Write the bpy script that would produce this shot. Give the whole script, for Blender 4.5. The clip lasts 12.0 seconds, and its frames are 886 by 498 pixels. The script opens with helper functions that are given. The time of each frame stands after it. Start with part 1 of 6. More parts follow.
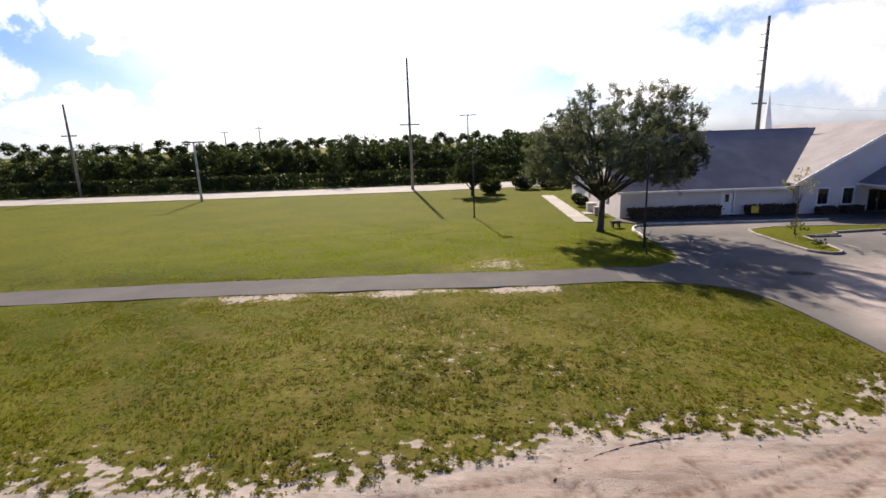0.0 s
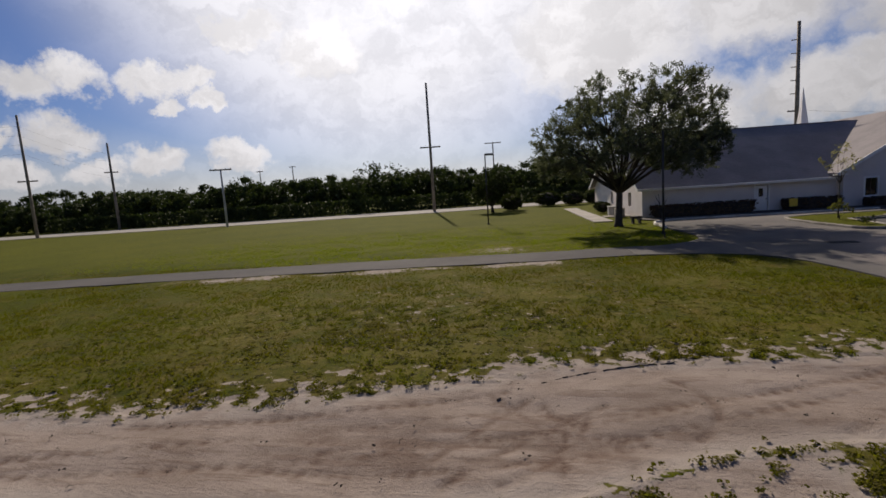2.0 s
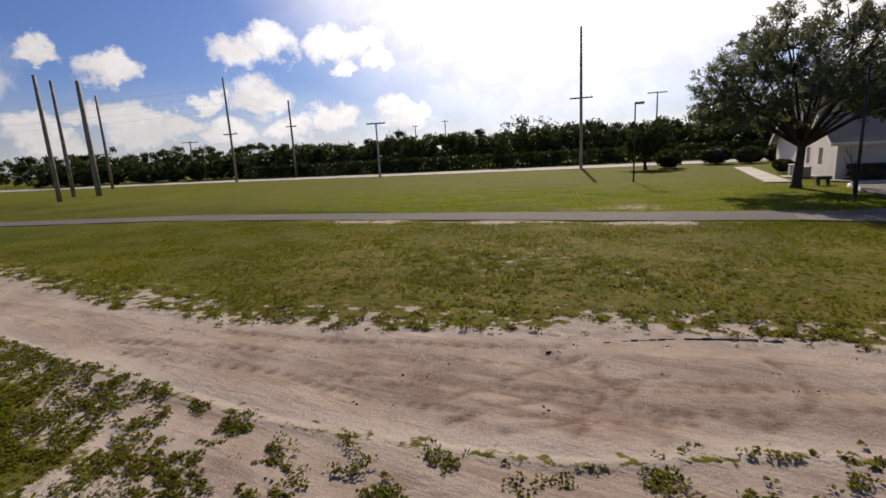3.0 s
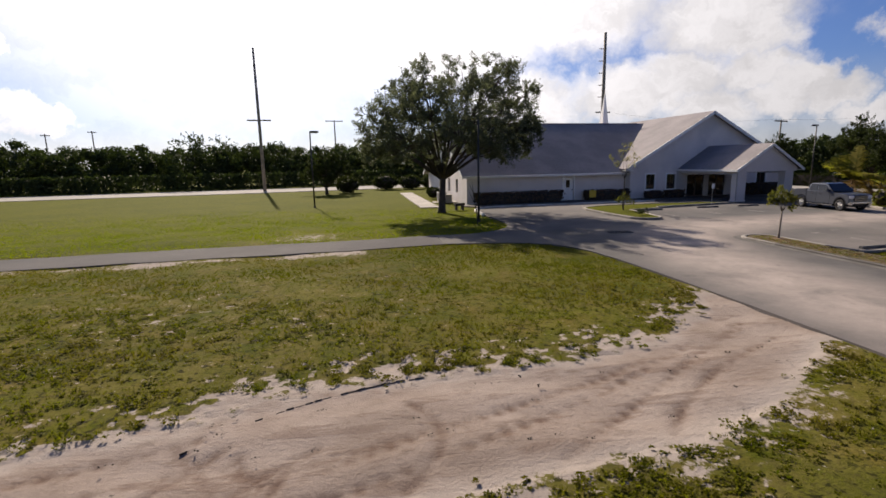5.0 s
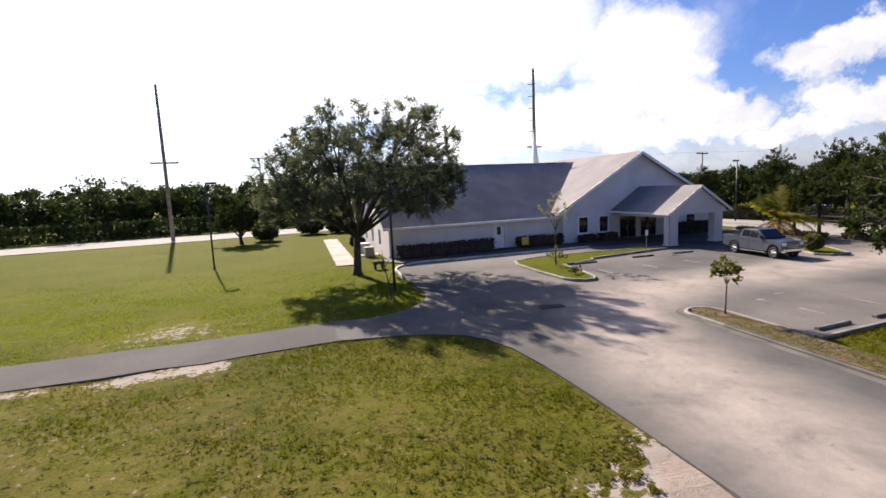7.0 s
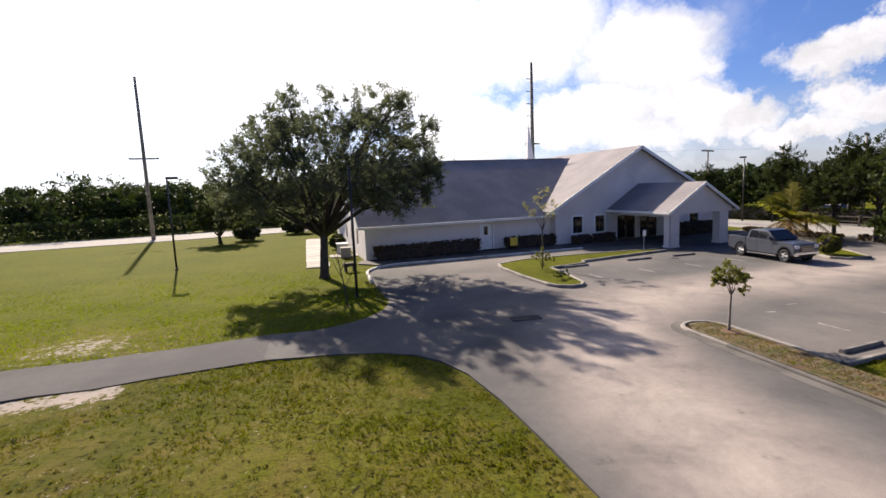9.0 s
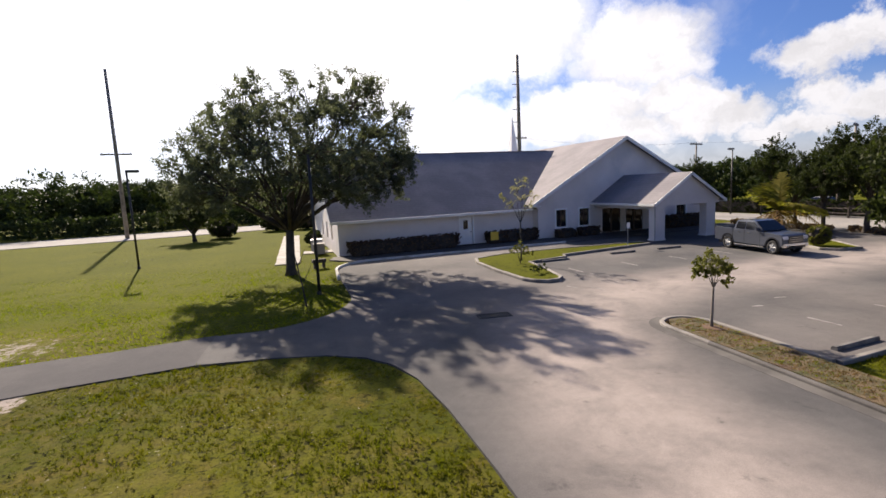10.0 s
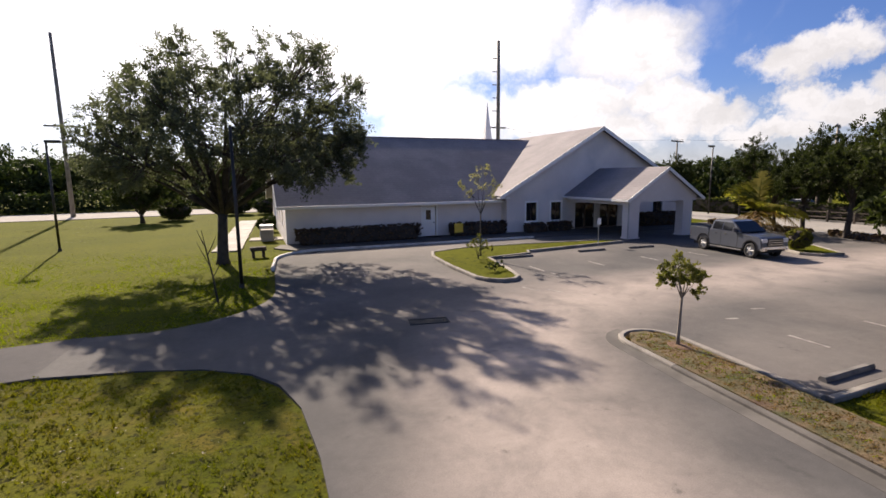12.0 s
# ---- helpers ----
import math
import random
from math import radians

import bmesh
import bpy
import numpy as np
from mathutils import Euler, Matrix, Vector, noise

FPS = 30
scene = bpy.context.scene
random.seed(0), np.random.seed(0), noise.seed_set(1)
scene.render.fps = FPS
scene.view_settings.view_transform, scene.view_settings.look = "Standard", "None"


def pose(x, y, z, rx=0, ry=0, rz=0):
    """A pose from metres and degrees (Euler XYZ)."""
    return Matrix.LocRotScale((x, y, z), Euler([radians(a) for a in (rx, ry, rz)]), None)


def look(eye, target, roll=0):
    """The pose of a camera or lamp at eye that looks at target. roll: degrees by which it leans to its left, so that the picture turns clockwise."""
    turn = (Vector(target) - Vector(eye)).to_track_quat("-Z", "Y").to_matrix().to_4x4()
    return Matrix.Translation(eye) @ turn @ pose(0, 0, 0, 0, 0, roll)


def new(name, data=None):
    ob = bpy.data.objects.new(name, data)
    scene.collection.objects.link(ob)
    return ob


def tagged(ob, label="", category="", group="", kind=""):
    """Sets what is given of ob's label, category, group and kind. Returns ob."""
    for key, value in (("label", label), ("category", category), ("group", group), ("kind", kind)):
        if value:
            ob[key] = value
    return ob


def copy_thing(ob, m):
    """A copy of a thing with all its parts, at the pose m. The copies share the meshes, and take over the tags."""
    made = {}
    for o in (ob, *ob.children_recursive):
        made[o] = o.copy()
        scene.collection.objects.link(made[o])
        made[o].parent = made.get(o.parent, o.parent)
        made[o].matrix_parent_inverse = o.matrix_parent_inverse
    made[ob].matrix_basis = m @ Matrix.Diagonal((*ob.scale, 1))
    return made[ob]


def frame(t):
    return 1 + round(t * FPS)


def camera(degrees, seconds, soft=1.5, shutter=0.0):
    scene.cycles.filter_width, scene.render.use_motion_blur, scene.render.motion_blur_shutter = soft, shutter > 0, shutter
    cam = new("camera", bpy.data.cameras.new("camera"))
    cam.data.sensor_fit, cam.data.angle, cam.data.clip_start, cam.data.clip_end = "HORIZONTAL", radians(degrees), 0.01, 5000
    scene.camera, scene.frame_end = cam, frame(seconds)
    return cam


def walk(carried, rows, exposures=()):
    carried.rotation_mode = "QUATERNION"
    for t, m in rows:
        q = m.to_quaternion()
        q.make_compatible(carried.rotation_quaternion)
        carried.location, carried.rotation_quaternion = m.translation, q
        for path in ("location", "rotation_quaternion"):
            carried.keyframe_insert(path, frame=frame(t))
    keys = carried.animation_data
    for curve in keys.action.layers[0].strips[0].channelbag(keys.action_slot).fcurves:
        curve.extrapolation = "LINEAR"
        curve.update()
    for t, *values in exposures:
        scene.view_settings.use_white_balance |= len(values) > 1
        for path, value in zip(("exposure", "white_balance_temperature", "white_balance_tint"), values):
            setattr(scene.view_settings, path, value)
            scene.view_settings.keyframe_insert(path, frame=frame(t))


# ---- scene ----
cam = camera(86.0, 12.0, soft=1.6)
# seconds, eye x y z, yaw to the left, pitch up, roll
PATH = [
    (0.0, 0.074, 0.143, 7.582, 6.34, -12.65, -2.01),
    (0.5, 0.646, 0.582, 6.181, 9.41, -7.76, -3.52),
    (0.7, 0.500, 0.350, 5.600, 2.43, -5.22, -1.54),
    (0.8, 0.550, 0.450, 5.350, -0.88, -7.28, -1.99),
    (0.9, 0.620, 0.700, 5.100, -4.18, -9.34, -2.43),
    (1.0, 0.720, 0.950, 4.900, -4.04, -11.43, -3.44),
    (1.5, 1.330, 1.300, 4.450, 2.45, -7.25, -3.08),
    (2.0, 2.100, 1.600, 3.800, 10.62, -7.30, -3.86),
    (2.5, 2.900, 1.900, 3.420, 24.90, -10.62, -2.03),
    (2.7, 3.200, 2.100, 3.320, 28.99, -11.35, -3.22),
    (4.3, 4.279, 3.229, 3.425, 27.40, -10.38, -2.91),
    (4.4, 4.200, 3.100, 3.450, 15.95, -10.80, -2.40),
    (4.5, 4.200, 3.120, 3.500, 4.34, -10.83, -1.96),
    (4.7, 4.220, 3.250, 3.600, -3.58, -10.47, -2.28),
    (5.0, 4.253, 3.527, 3.765, -7.13, -10.26, -1.17),
    (5.5, 4.641, 4.438, 4.419, -19.57, -10.13, -1.02),
    (6.0, 5.723, 4.923, 4.730, -20.71, -9.48, -1.35),
    (6.5, 6.735, 7.062, 5.417, -16.93, -8.96, -2.10),
    (7.0, 6.903, 7.559, 5.540, -13.77, -7.29, -2.59),
    (9.0, 9.383, 9.970, 5.161, -13.17, -7.26, -2.41),
    (9.5, 10.049, 10.496, 4.968, -13.66, -7.16, -3.14),
    (10.0, 10.841, 11.127, 4.694, -14.00, -7.53, -2.78),
    (10.5, 11.300, 11.508, 4.560, -13.88, -6.30, -2.99),
    (11.0, 11.912, 11.934, 4.348, -12.80, -6.99, -3.08),
    (11.5, 12.435, 12.484, 4.334, -13.83, -7.69, -2.73),
    (12.0, 13.078, 13.227, 4.367, -16.07, -8.69, -0.61),
]


def eye_pose(x, y, z, yaw, pitch, roll):
    return pose(x, y, z, 0, 0, yaw) @ pose(0, 0, 0, 90 + pitch, 0, 0) @ pose(0, 0, 0, 0, 0, roll)


EXPOSURES = [
    (0.0, 1.19, 6550, 14),
    (0.5, 0.83, 6600, 14),
    (0.8, 0.49, 6700, 14),
    (1.0, 0.14, 6600, 14),
    (1.5, 0.00, 6500, 13),
    (2.0, -0.02, 6600, 13),
    (2.5, 0.40, 6700, 14),
    (2.7, 0.50, 6800, 14),
    (4.3, 0.36, 6600, 14),
    (4.5, 0.32, 6600, 14),
    (5.0, 0.66, 6700, 14),
    (5.5, 1.12, 6700, 14),
    (6.0, 1.22, 6500, 14),
    (6.5, 1.29, 6500, 14),
    (7.0, 1.30, 6500, 14),
    (9.0, 1.21, 6600, 14),
    (10.0, 1.10, 6600, 14),
    (11.0, 1.08, 6800, 15),
    (12.0, 1.10, 6800, 15),
]
walk(cam, [(row[0], eye_pose(*row[1:])) for row in PATH], EXPOSURES)

# ---- daylight ----
SUN_ELEV, SUN_AZ = radians(32.2), radians(-14.8)
SUN_DIR = Vector((math.sin(SUN_AZ) * math.cos(SUN_ELEV), math.cos(SUN_AZ) * math.cos(SUN_ELEV), math.sin(SUN_ELEV)))
sun = new("sun", bpy.data.lights.new("sun", "SUN"))
sun.data.energy, sun.data.angle, sun.data.color = 5.0, radians(0.6), (1.0, 0.88, 0.72)
sun.matrix_world = look(SUN_DIR * 100, (0, 0, 0))


class Nodes:
    """Short-hand for building node trees."""

    def __init__(self, tree):
        self.tree = tree
        tree.nodes.clear()

    def add(self, kind):
        return self.tree.nodes.new(kind)

    def link(self, a, b):
        self.tree.links.new(a, b)

    def math(self, op, a, b=None, c=None, clamp=False):
        node = self.add("ShaderNodeMath")
        node.operation, node.use_clamp = op, clamp
        for n, v in enumerate((a, b, c)):
            if v is None:
                continue
            if isinstance(v, (int, float)):
                node.inputs[n].default_value = v
            else:
                self.link(v, node.inputs[n])
        return node.outputs[0]

    def vmath(self, op, a, b=None):
        node = self.add("ShaderNodeVectorMath")
        node.operation = op
        for n, v in enumerate((a, b)):
            if v is None:
                continue
            if isinstance(v, (tuple, list, Vector)):
                node.inputs[n].default_value = tuple(v)
            else:
                self.link(v, node.inputs[n])
        return node

    def noise(self, vec, scale, detail=4.0, rough=0.55, distortion=0.0):
        node = self.add("ShaderNodeTexNoise")
        node.inputs["Scale"].default_value, node.inputs["Detail"].default_value = scale, detail
        node.inputs["Roughness"].default_value, node.inputs["Distortion"].default_value = rough, distortion
        if vec is not None:
            self.link(vec, node.inputs["Vector"])
        return node.outputs["Fac"]

    def ramp(self, fac, lo, hi, smooth=True):
        node = self.add("ShaderNodeMapRange")
        node.interpolation_type = "SMOOTHSTEP" if smooth else "LINEAR"
        node.inputs["From Min"].default_value, node.inputs["From Max"].default_value = lo, hi
        self.link(fac, node.inputs["Value"])
        return node.outputs["Result"]

    def mix(self, fac, a, b, blend="MIX"):
        node = self.add("ShaderNodeMix")
        node.data_type, node.blend_type = "RGBA", blend
        for slot, v in ((0, fac), (6, a), (7, b)):
            if isinstance(v, (int, float)):
                node.inputs[slot].default_value = v
            elif isinstance(v, (tuple, list)):
                node.inputs[slot].default_value = (*v, 1) if len(v) == 3 else v
            else:
                self.link(v, node.inputs[slot])
        return node.outputs[2]


world = bpy.data.worlds.new("sky")
scene.world = world
world.use_nodes = True
w = Nodes(world.node_tree)
sky = w.add("ShaderNodeTexSky")
sky.sky_type, sky.sun_disc, sky.sun_elevation, sky.sun_rotation = "NISHITA", False, SUN_ELEV, SUN_AZ
sky.air_density, sky.dust_density, sky.ozone_density = 1.0, 1.2, 1.6
coord = w.add("ShaderNodeTexCoord").outputs["Generated"]
split = w.add("ShaderNodeSeparateXYZ")
w.link(coord, split.inputs[0])

def noise_vec(scale, size, detail):
    """The view direction pushed about by noise, for billowing cloud edges."""
    node = w.add("ShaderNodeTexNoise")
    node.inputs["Scale"].default_value, node.inputs["Detail"].default_value, node.inputs["Roughness"].default_value = scale, detail, 0.62
    w.link(coord, node.inputs["Vector"])
    off = w.vmath("SCALE", w.vmath("SUBTRACT", node.outputs["Color"], (0.5, 0.5, 0.5)).outputs[0])
    off.inputs["Scale"].default_value = size
    return off.outputs[0]


bent = w.vmath("ADD", coord, noise_vec(13.0, 0.10, 8.0)).outputs[0]
bent = w.vmath("ADD", bent, noise_vec(38.0, 0.045, 6.0)).outputs[0]
SQUEEZE = 1.8
bent = w.vmath("NORMALIZE", w.vmath("MULTIPLY", bent, (1, 1, SQUEEZE)).outputs[0]).outputs[0]
# cumulus: yaw to the left of +y, height, half-width in degrees
CLOUDS = [
    (62, 9.4, 1.9), (60.5, 9.1, 1.4), (50, 11.4, 2.2), (46.5, 12.3, 2.3), (40, 12.5, 2.6), (36.8, 12.5, 1.9), (53.4, 6.7, 1.6), (48.3, 7.2, 2.8), (61.5, 5.3, 2.2), (59.9, 4.0, 2.5), (56.4, 4.2, 1.9), (67, 10.8, 1.3), (64.2, 5.6, 1.6), (68, 4.1, 2.2), (66.9, 2.4, 2.2), (52, 3.4, 2.2),
    (31.9, 17.2, 2.8), (29.4, 17.8, 2.2), (39.1, 10.1, 1.4), (35.3, 10.8, 1.4), (23, 15.8, 5.0), (41, 4.5, 2.6), (33, 5.0, 2.8), (46, 3.4, 2.4),
    (-38.8, 11.6, 3.6), (-43.4, 6.8, 2.6), (-46, 5.5, 2.8), (-41.9, 5.2, 2.8), (-51.2, 10.0, 2.6), (-53.2, 10.9, 2.6), (-55.2, 11.5, 2.2), (-52.3, 7.1, 2.1), (-54.5, 5.9, 2.6), (-56.8, 6.1, 2.3), (-51.7, 4.2, 2.0), (-48.6, 3.4, 2.2), (-60, 7.5, 2.6), (-64, 5.0, 2.8),
    (-35.9, 13.5, 5.6), (-39.5, 8.0, 3.6), (-36, 4.5, 4.0), (-33, 8.0, 4.6), (-27, 7.0, 4.8), (-23, 16.0, 7.0), (-17, 6.0, 6.0), (-8, 15.0, 10.0),
    (75, 8, 4), (88, 12, 5), (110, 9, 5), (140, 14, 6), (180, 10, 5), (-80, 9, 4), (-100, 14, 6), (-130, 9, 5), (-160, 16, 6),
]
cover = None
for yaw, up, wide in CLOUDS:
    at = Vector((-math.sin(radians(yaw)) * math.cos(radians(up)), math.cos(radians(yaw)) * math.cos(radians(up)), math.sin(radians(up)) * SQUEEZE)).normalized()
    dot = w.vmath("DOT_PRODUCT", bent, at).outputs["Value"]
    size = wide * 1.12
    puff = w.ramp(dot, math.cos(radians(size * 1.35)), math.cos(radians(size * 0.5)))
    cover = puff if cover is None else w.math("MAXIMUM", cover, puff)
toward = w.math("MAXIMUM", w.vmath("DOT_PRODUCT", coord, SUN_DIR).outputs["Value"], 0.0)
haze = w.ramp(toward, 0.80, 0.95)
thin = w.ramp(w.noise(coord, 5.0, 7.0, 0.6, 0.4), 0.55, 0.8)
cover = w.math("MAXIMUM", cover, w.math("MULTIPLY", thin, 0.22))
cover = w.math("MAXIMUM", cover, w.math("MULTIPLY", haze, 0.9), clamp=True)
cover = w.math("MAXIMUM", cover, w.math("MULTIPLY", w.ramp(split.outputs[2], 0.17, 0.0), 0.55))
shade = w.ramp(w.noise(bent, 11.0, 5.0, 0.6), 0.35, 0.62)
cloud_level = w.math("MULTIPLY", w.math("MULTIPLY_ADD", shade, 0.2, 0.86), w.math("MULTIPLY_ADD", w.math("POWER", toward, 4.0), 14.0, 8.0))
cloud = w.add("ShaderNodeCombineXYZ")
w.link(cloud_level, cloud.inputs[0])
w.link(cloud_level, cloud.inputs[1])
w.link(w.math("MULTIPLY", cloud_level, 1.02), cloud.inputs[2])
cover = w.math("MULTIPLY", cover, w.ramp(split.outputs[2], -0.02, 0.03))
blue = w.mix(1.0, sky.outputs[0], (0.50, 0.70, 1.18), "MULTIPLY")
back = w.add("ShaderNodeBackground")
w.link(w.mix(cover, blue, cloud.outputs[0]), back.inputs["Color"])
back.inputs["Strength"].default_value = 0.05
w.link(back.outputs[0], w.add("ShaderNodeOutputWorld").inputs["Surface"])

# ---- materials ----
def material(name, rough=0.8, metal=0.0):
    mat = bpy.data.materials.new(name)
    mat.use_nodes = True
    n = Nodes(mat.node_tree)
    bsdf = n.add("ShaderNodeBsdfPrincipled")
    bsdf.inputs["Roughness"].default_value, bsdf.inputs["Metallic"].default_value = rough, metal
    n.link(bsdf.outputs[0], n.add("ShaderNodeOutputMaterial").inputs["Surface"])
    return mat, n, bsdf


def place(n):
    return n.add("ShaderNodeNewGeometry").outputs["Position"]


def bump(n, bsdf, height, strength, distance):
    node = n.add("ShaderNodeBump")
    node.inputs["Strength"].default_value, node.inputs["Distance"].default_value = strength, distance
    n.link(height, node.inputs["Height"])
    n.link(node.outputs[0], bsdf.inputs["Normal"])


def surface(name, a, b, scale, fine, rough=0.8, metal=0.0, bumpy=0.3, depth=0.01, stain=None):
    """Two tones at a large scale, fine grain over them, and stains."""
    mat, n, bsdf = material(name, rough, metal)
    pos = place(n)
    tone = n.ramp(n.noise(pos, scale, 5), 0.35, 0.65)
    grain = n.noise(pos, fine, 3, 0.7)
    colour = n.mix(tone, a, b)
    colour = n.mix(0.35, colour, n.mix(grain, (0.25, 0.25, 0.25), (0.75, 0.75, 0.75)), "OVERLAY")
    if stain:
        colour = n.mix(n.ramp(n.noise(pos, scale * 0.4, 6, 0.6), 0.52, 0.7), colour, stain)
    n.link(colour, bsdf.inputs["Base Color"])
    bump(n, bsdf, grain, bumpy, depth)
    return mat


def leaf_material(name, a, b, light=0.35, dry=None, glow=(1.3, 1.5, 0.6)):
    mat = bpy.data.materials.new(name)
    mat.use_nodes = True
    n = Nodes(mat.node_tree)
    rnd = n.add("ShaderNodeNewGeometry").outputs["Random Per Island"]
    pos = place(n)
    colour = n.mix(rnd, a, b)
    colour = n.mix(n.ramp(n.noise(pos, 0.7, 2), 0.4, 0.7), colour, b)
    if dry:
        colour = n.mix(n.math("MULTIPLY", n.ramp(n.noise(pos, 0.28, 5, 0.65), 0.42, 0.62), 0.75), colour, dry)
    diff = n.add("ShaderNodeBsdfPrincipled")
    diff.inputs["Roughness"].default_value = 0.6
    diff.inputs["Specular IOR Level"].default_value = 0.05
    n.link(colour, diff.inputs["Base Color"])
    trans = n.add("ShaderNodeBsdfTranslucent")
    n.link(n.mix(1.0, colour, glow, "MULTIPLY"), trans.inputs["Color"])
    both = n.add("ShaderNodeMixShader")
    both.inputs[0].default_value = light
    n.link(diff.outputs[0], both.inputs[1])
    n.link(trans.outputs[0], both.inputs[2])
    n.link(both.outputs[0], n.add("ShaderNodeOutputMaterial").inputs["Surface"])
    return mat


def plain(name, colour, rough=0.6, metal=0.0):
    mat, n, bsdf = material(name, rough, metal)
    pos = place(n)
    c = n.mix(n.noise(pos, 3.0, 4), [v * 0.85 for v in colour], [min(1, v * 1.1) for v in colour])
    n.link(c, bsdf.inputs["Base Color"])
    return mat


def ground_material():
    mat, n, bsdf = material("lawn and sand", 0.95)
    bsdf.inputs["Specular IOR Level"].default_value = 0.03
    pos = place(n)
    attr = n.add("ShaderNodeAttribute")
    attr.attribute_name = "bare"
    bare = attr.outputs["Fac"]
    rag = n.noise(pos, 2.2, 6, 0.68)
    fleck = n.noise(pos, 7.5, 4, 0.7)
    ragged = n.math("ADD", bare, n.math("MULTIPLY", n.math("SUBTRACT", rag, 0.5), 0.9))
    ragged = n.math("ADD", ragged, n.math("MULTIPLY", n.math("SUBTRACT", fleck, 0.5), 0.7))
    mask = n.ramp(ragged, 0.46, 0.56)
    grass = n.mix(n.ramp(n.noise(pos, 0.16, 4), 0.35, 0.65), (0.044, 0.057, 0.0035), (0.086, 0.094, 0.006))
    where = n.add("ShaderNodeSeparateXYZ")
    n.link(pos, where.inputs[0])
    worn_side = n.math("MULTIPLY_ADD", n.ramp(where.outputs[1], 31.0, 24.0), 0.75, 0.25)
    grass = n.mix(n.math("MULTIPLY", n.ramp(n.noise(pos, 0.9, 5, 0.6), 0.45, 0.72), worn_side), grass, (0.102, 0.083, 0.015))
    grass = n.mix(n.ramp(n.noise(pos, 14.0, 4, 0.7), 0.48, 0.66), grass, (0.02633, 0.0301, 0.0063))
    # broad dark blotches: self-shadow of the clumps put into the grass colour
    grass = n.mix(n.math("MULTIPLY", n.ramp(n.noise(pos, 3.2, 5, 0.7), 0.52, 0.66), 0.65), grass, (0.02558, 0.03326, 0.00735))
    grass = n.mix(n.math("MULTIPLY", n.ramp(where.outputs[1], 26.0, 33.0), 0.55), grass, (0.102, 0.108, 0.008))
    straw = n.math("MULTIPLY", n.ramp(bare, 0.05, 0.38), n.ramp(n.noise(pos, 1.1, 5, 0.7), 0.30, 0.62))
    grass = n.mix(n.math("MULTIPLY", straw, 0.55), grass, (0.148, 0.117, 0.040))
    # small dark spots: shade in the hollows between clumps, put into the colour
    pit_shade = n.math("MULTIPLY", n.ramp(n.noise(pos, 5.0, 3, 0.6), 0.57, 0.65), n.ramp(n.noise(pos, 0.6, 3, 0.6), 0.30, 0.55))
    grass = n.mix(n.math("MULTIPLY", pit_shade, 0.85), grass, (0.012, 0.013, 0.005))
    specks = n.math("MULTIPLY", n.ramp(n.noise(pos, 9.0, 2, 0.5), 0.70, 0.75), n.math("ADD", n.ramp(n.noise(pos, 0.35, 3, 0.6), 0.45, 0.6), n.ramp(bare, 0.1, 0.35), clamp=True))
    grass = n.mix(n.math("MULTIPLY", specks, 0.7), grass, (0.36, 0.33, 0.28))
    pale = n.mix(n.ramp(n.noise(pos, 0.5, 6, 0.65, 0.3), 0.38, 0.68), (0.285, 0.240, 0.208), (0.220, 0.178, 0.150))
    stretch = n.add("ShaderNodeMapping")
    stretch.inputs["Scale"].default_value, stretch.inputs["Rotation"].default_value = (0.5, 2.9, 1.0), (0, 0, radians(8))
    n.link(pos, stretch.inputs["Vector"])
    ruts = n.noise(stretch.outputs[0], 1.3, 8, 0.7, 0.35)
    pale = n.mix(n.math("MULTIPLY", n.ramp(ruts, 0.52, 0.60), 0.45), pale, (0.135, 0.094, 0.074))
    pale = n.mix(n.math("MULTIPLY", n.ramp(n.noise(pos, 2.6, 6, 0.75), 0.55, 0.66), 0.35), pale, (0.11, 0.083, 0.066))
    rut = n.add("ShaderNodeAttribute")
    rut.attribute_name = "rut"
    worn = n.math("MULTIPLY", rut.outputs["Fac"], n.ramp(n.noise(pos, 2.6, 5, 0.7), 0.25, 0.55))
    pale = n.mix(n.math("MULTIPLY", worn, 0.9), pale, (0.098, 0.062, 0.046))
    pale = n.mix(n.math("MULTIPLY", n.ramp(n.noise(pos, 0.33, 5, 0.6, 0.6), 0.5, 0.66), 0.3), pale, (0.14, 0.108, 0.086))
    pale = n.mix(n.math("MULTIPLY", n.ramp(bare, 0.95, 0.62), 0.6), pale, (0.335, 0.300, 0.268))
    pale = n.mix(0.3, pale, n.mix(n.noise(pos, 38.0, 3, 0.7), (0.2, 0.2, 0.2), (0.8, 0.8, 0.8)), "OVERLAY")
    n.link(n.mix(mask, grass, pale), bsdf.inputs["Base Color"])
    rough_up = n.math("ADD", n.math("MULTIPLY", n.noise(pos, 16.0, 5, 0.7), 0.6), n.math("MULTIPLY", ruts, 0.8))
    bump(n, bsdf, rough_up, 0.7, 0.05)
    return mat


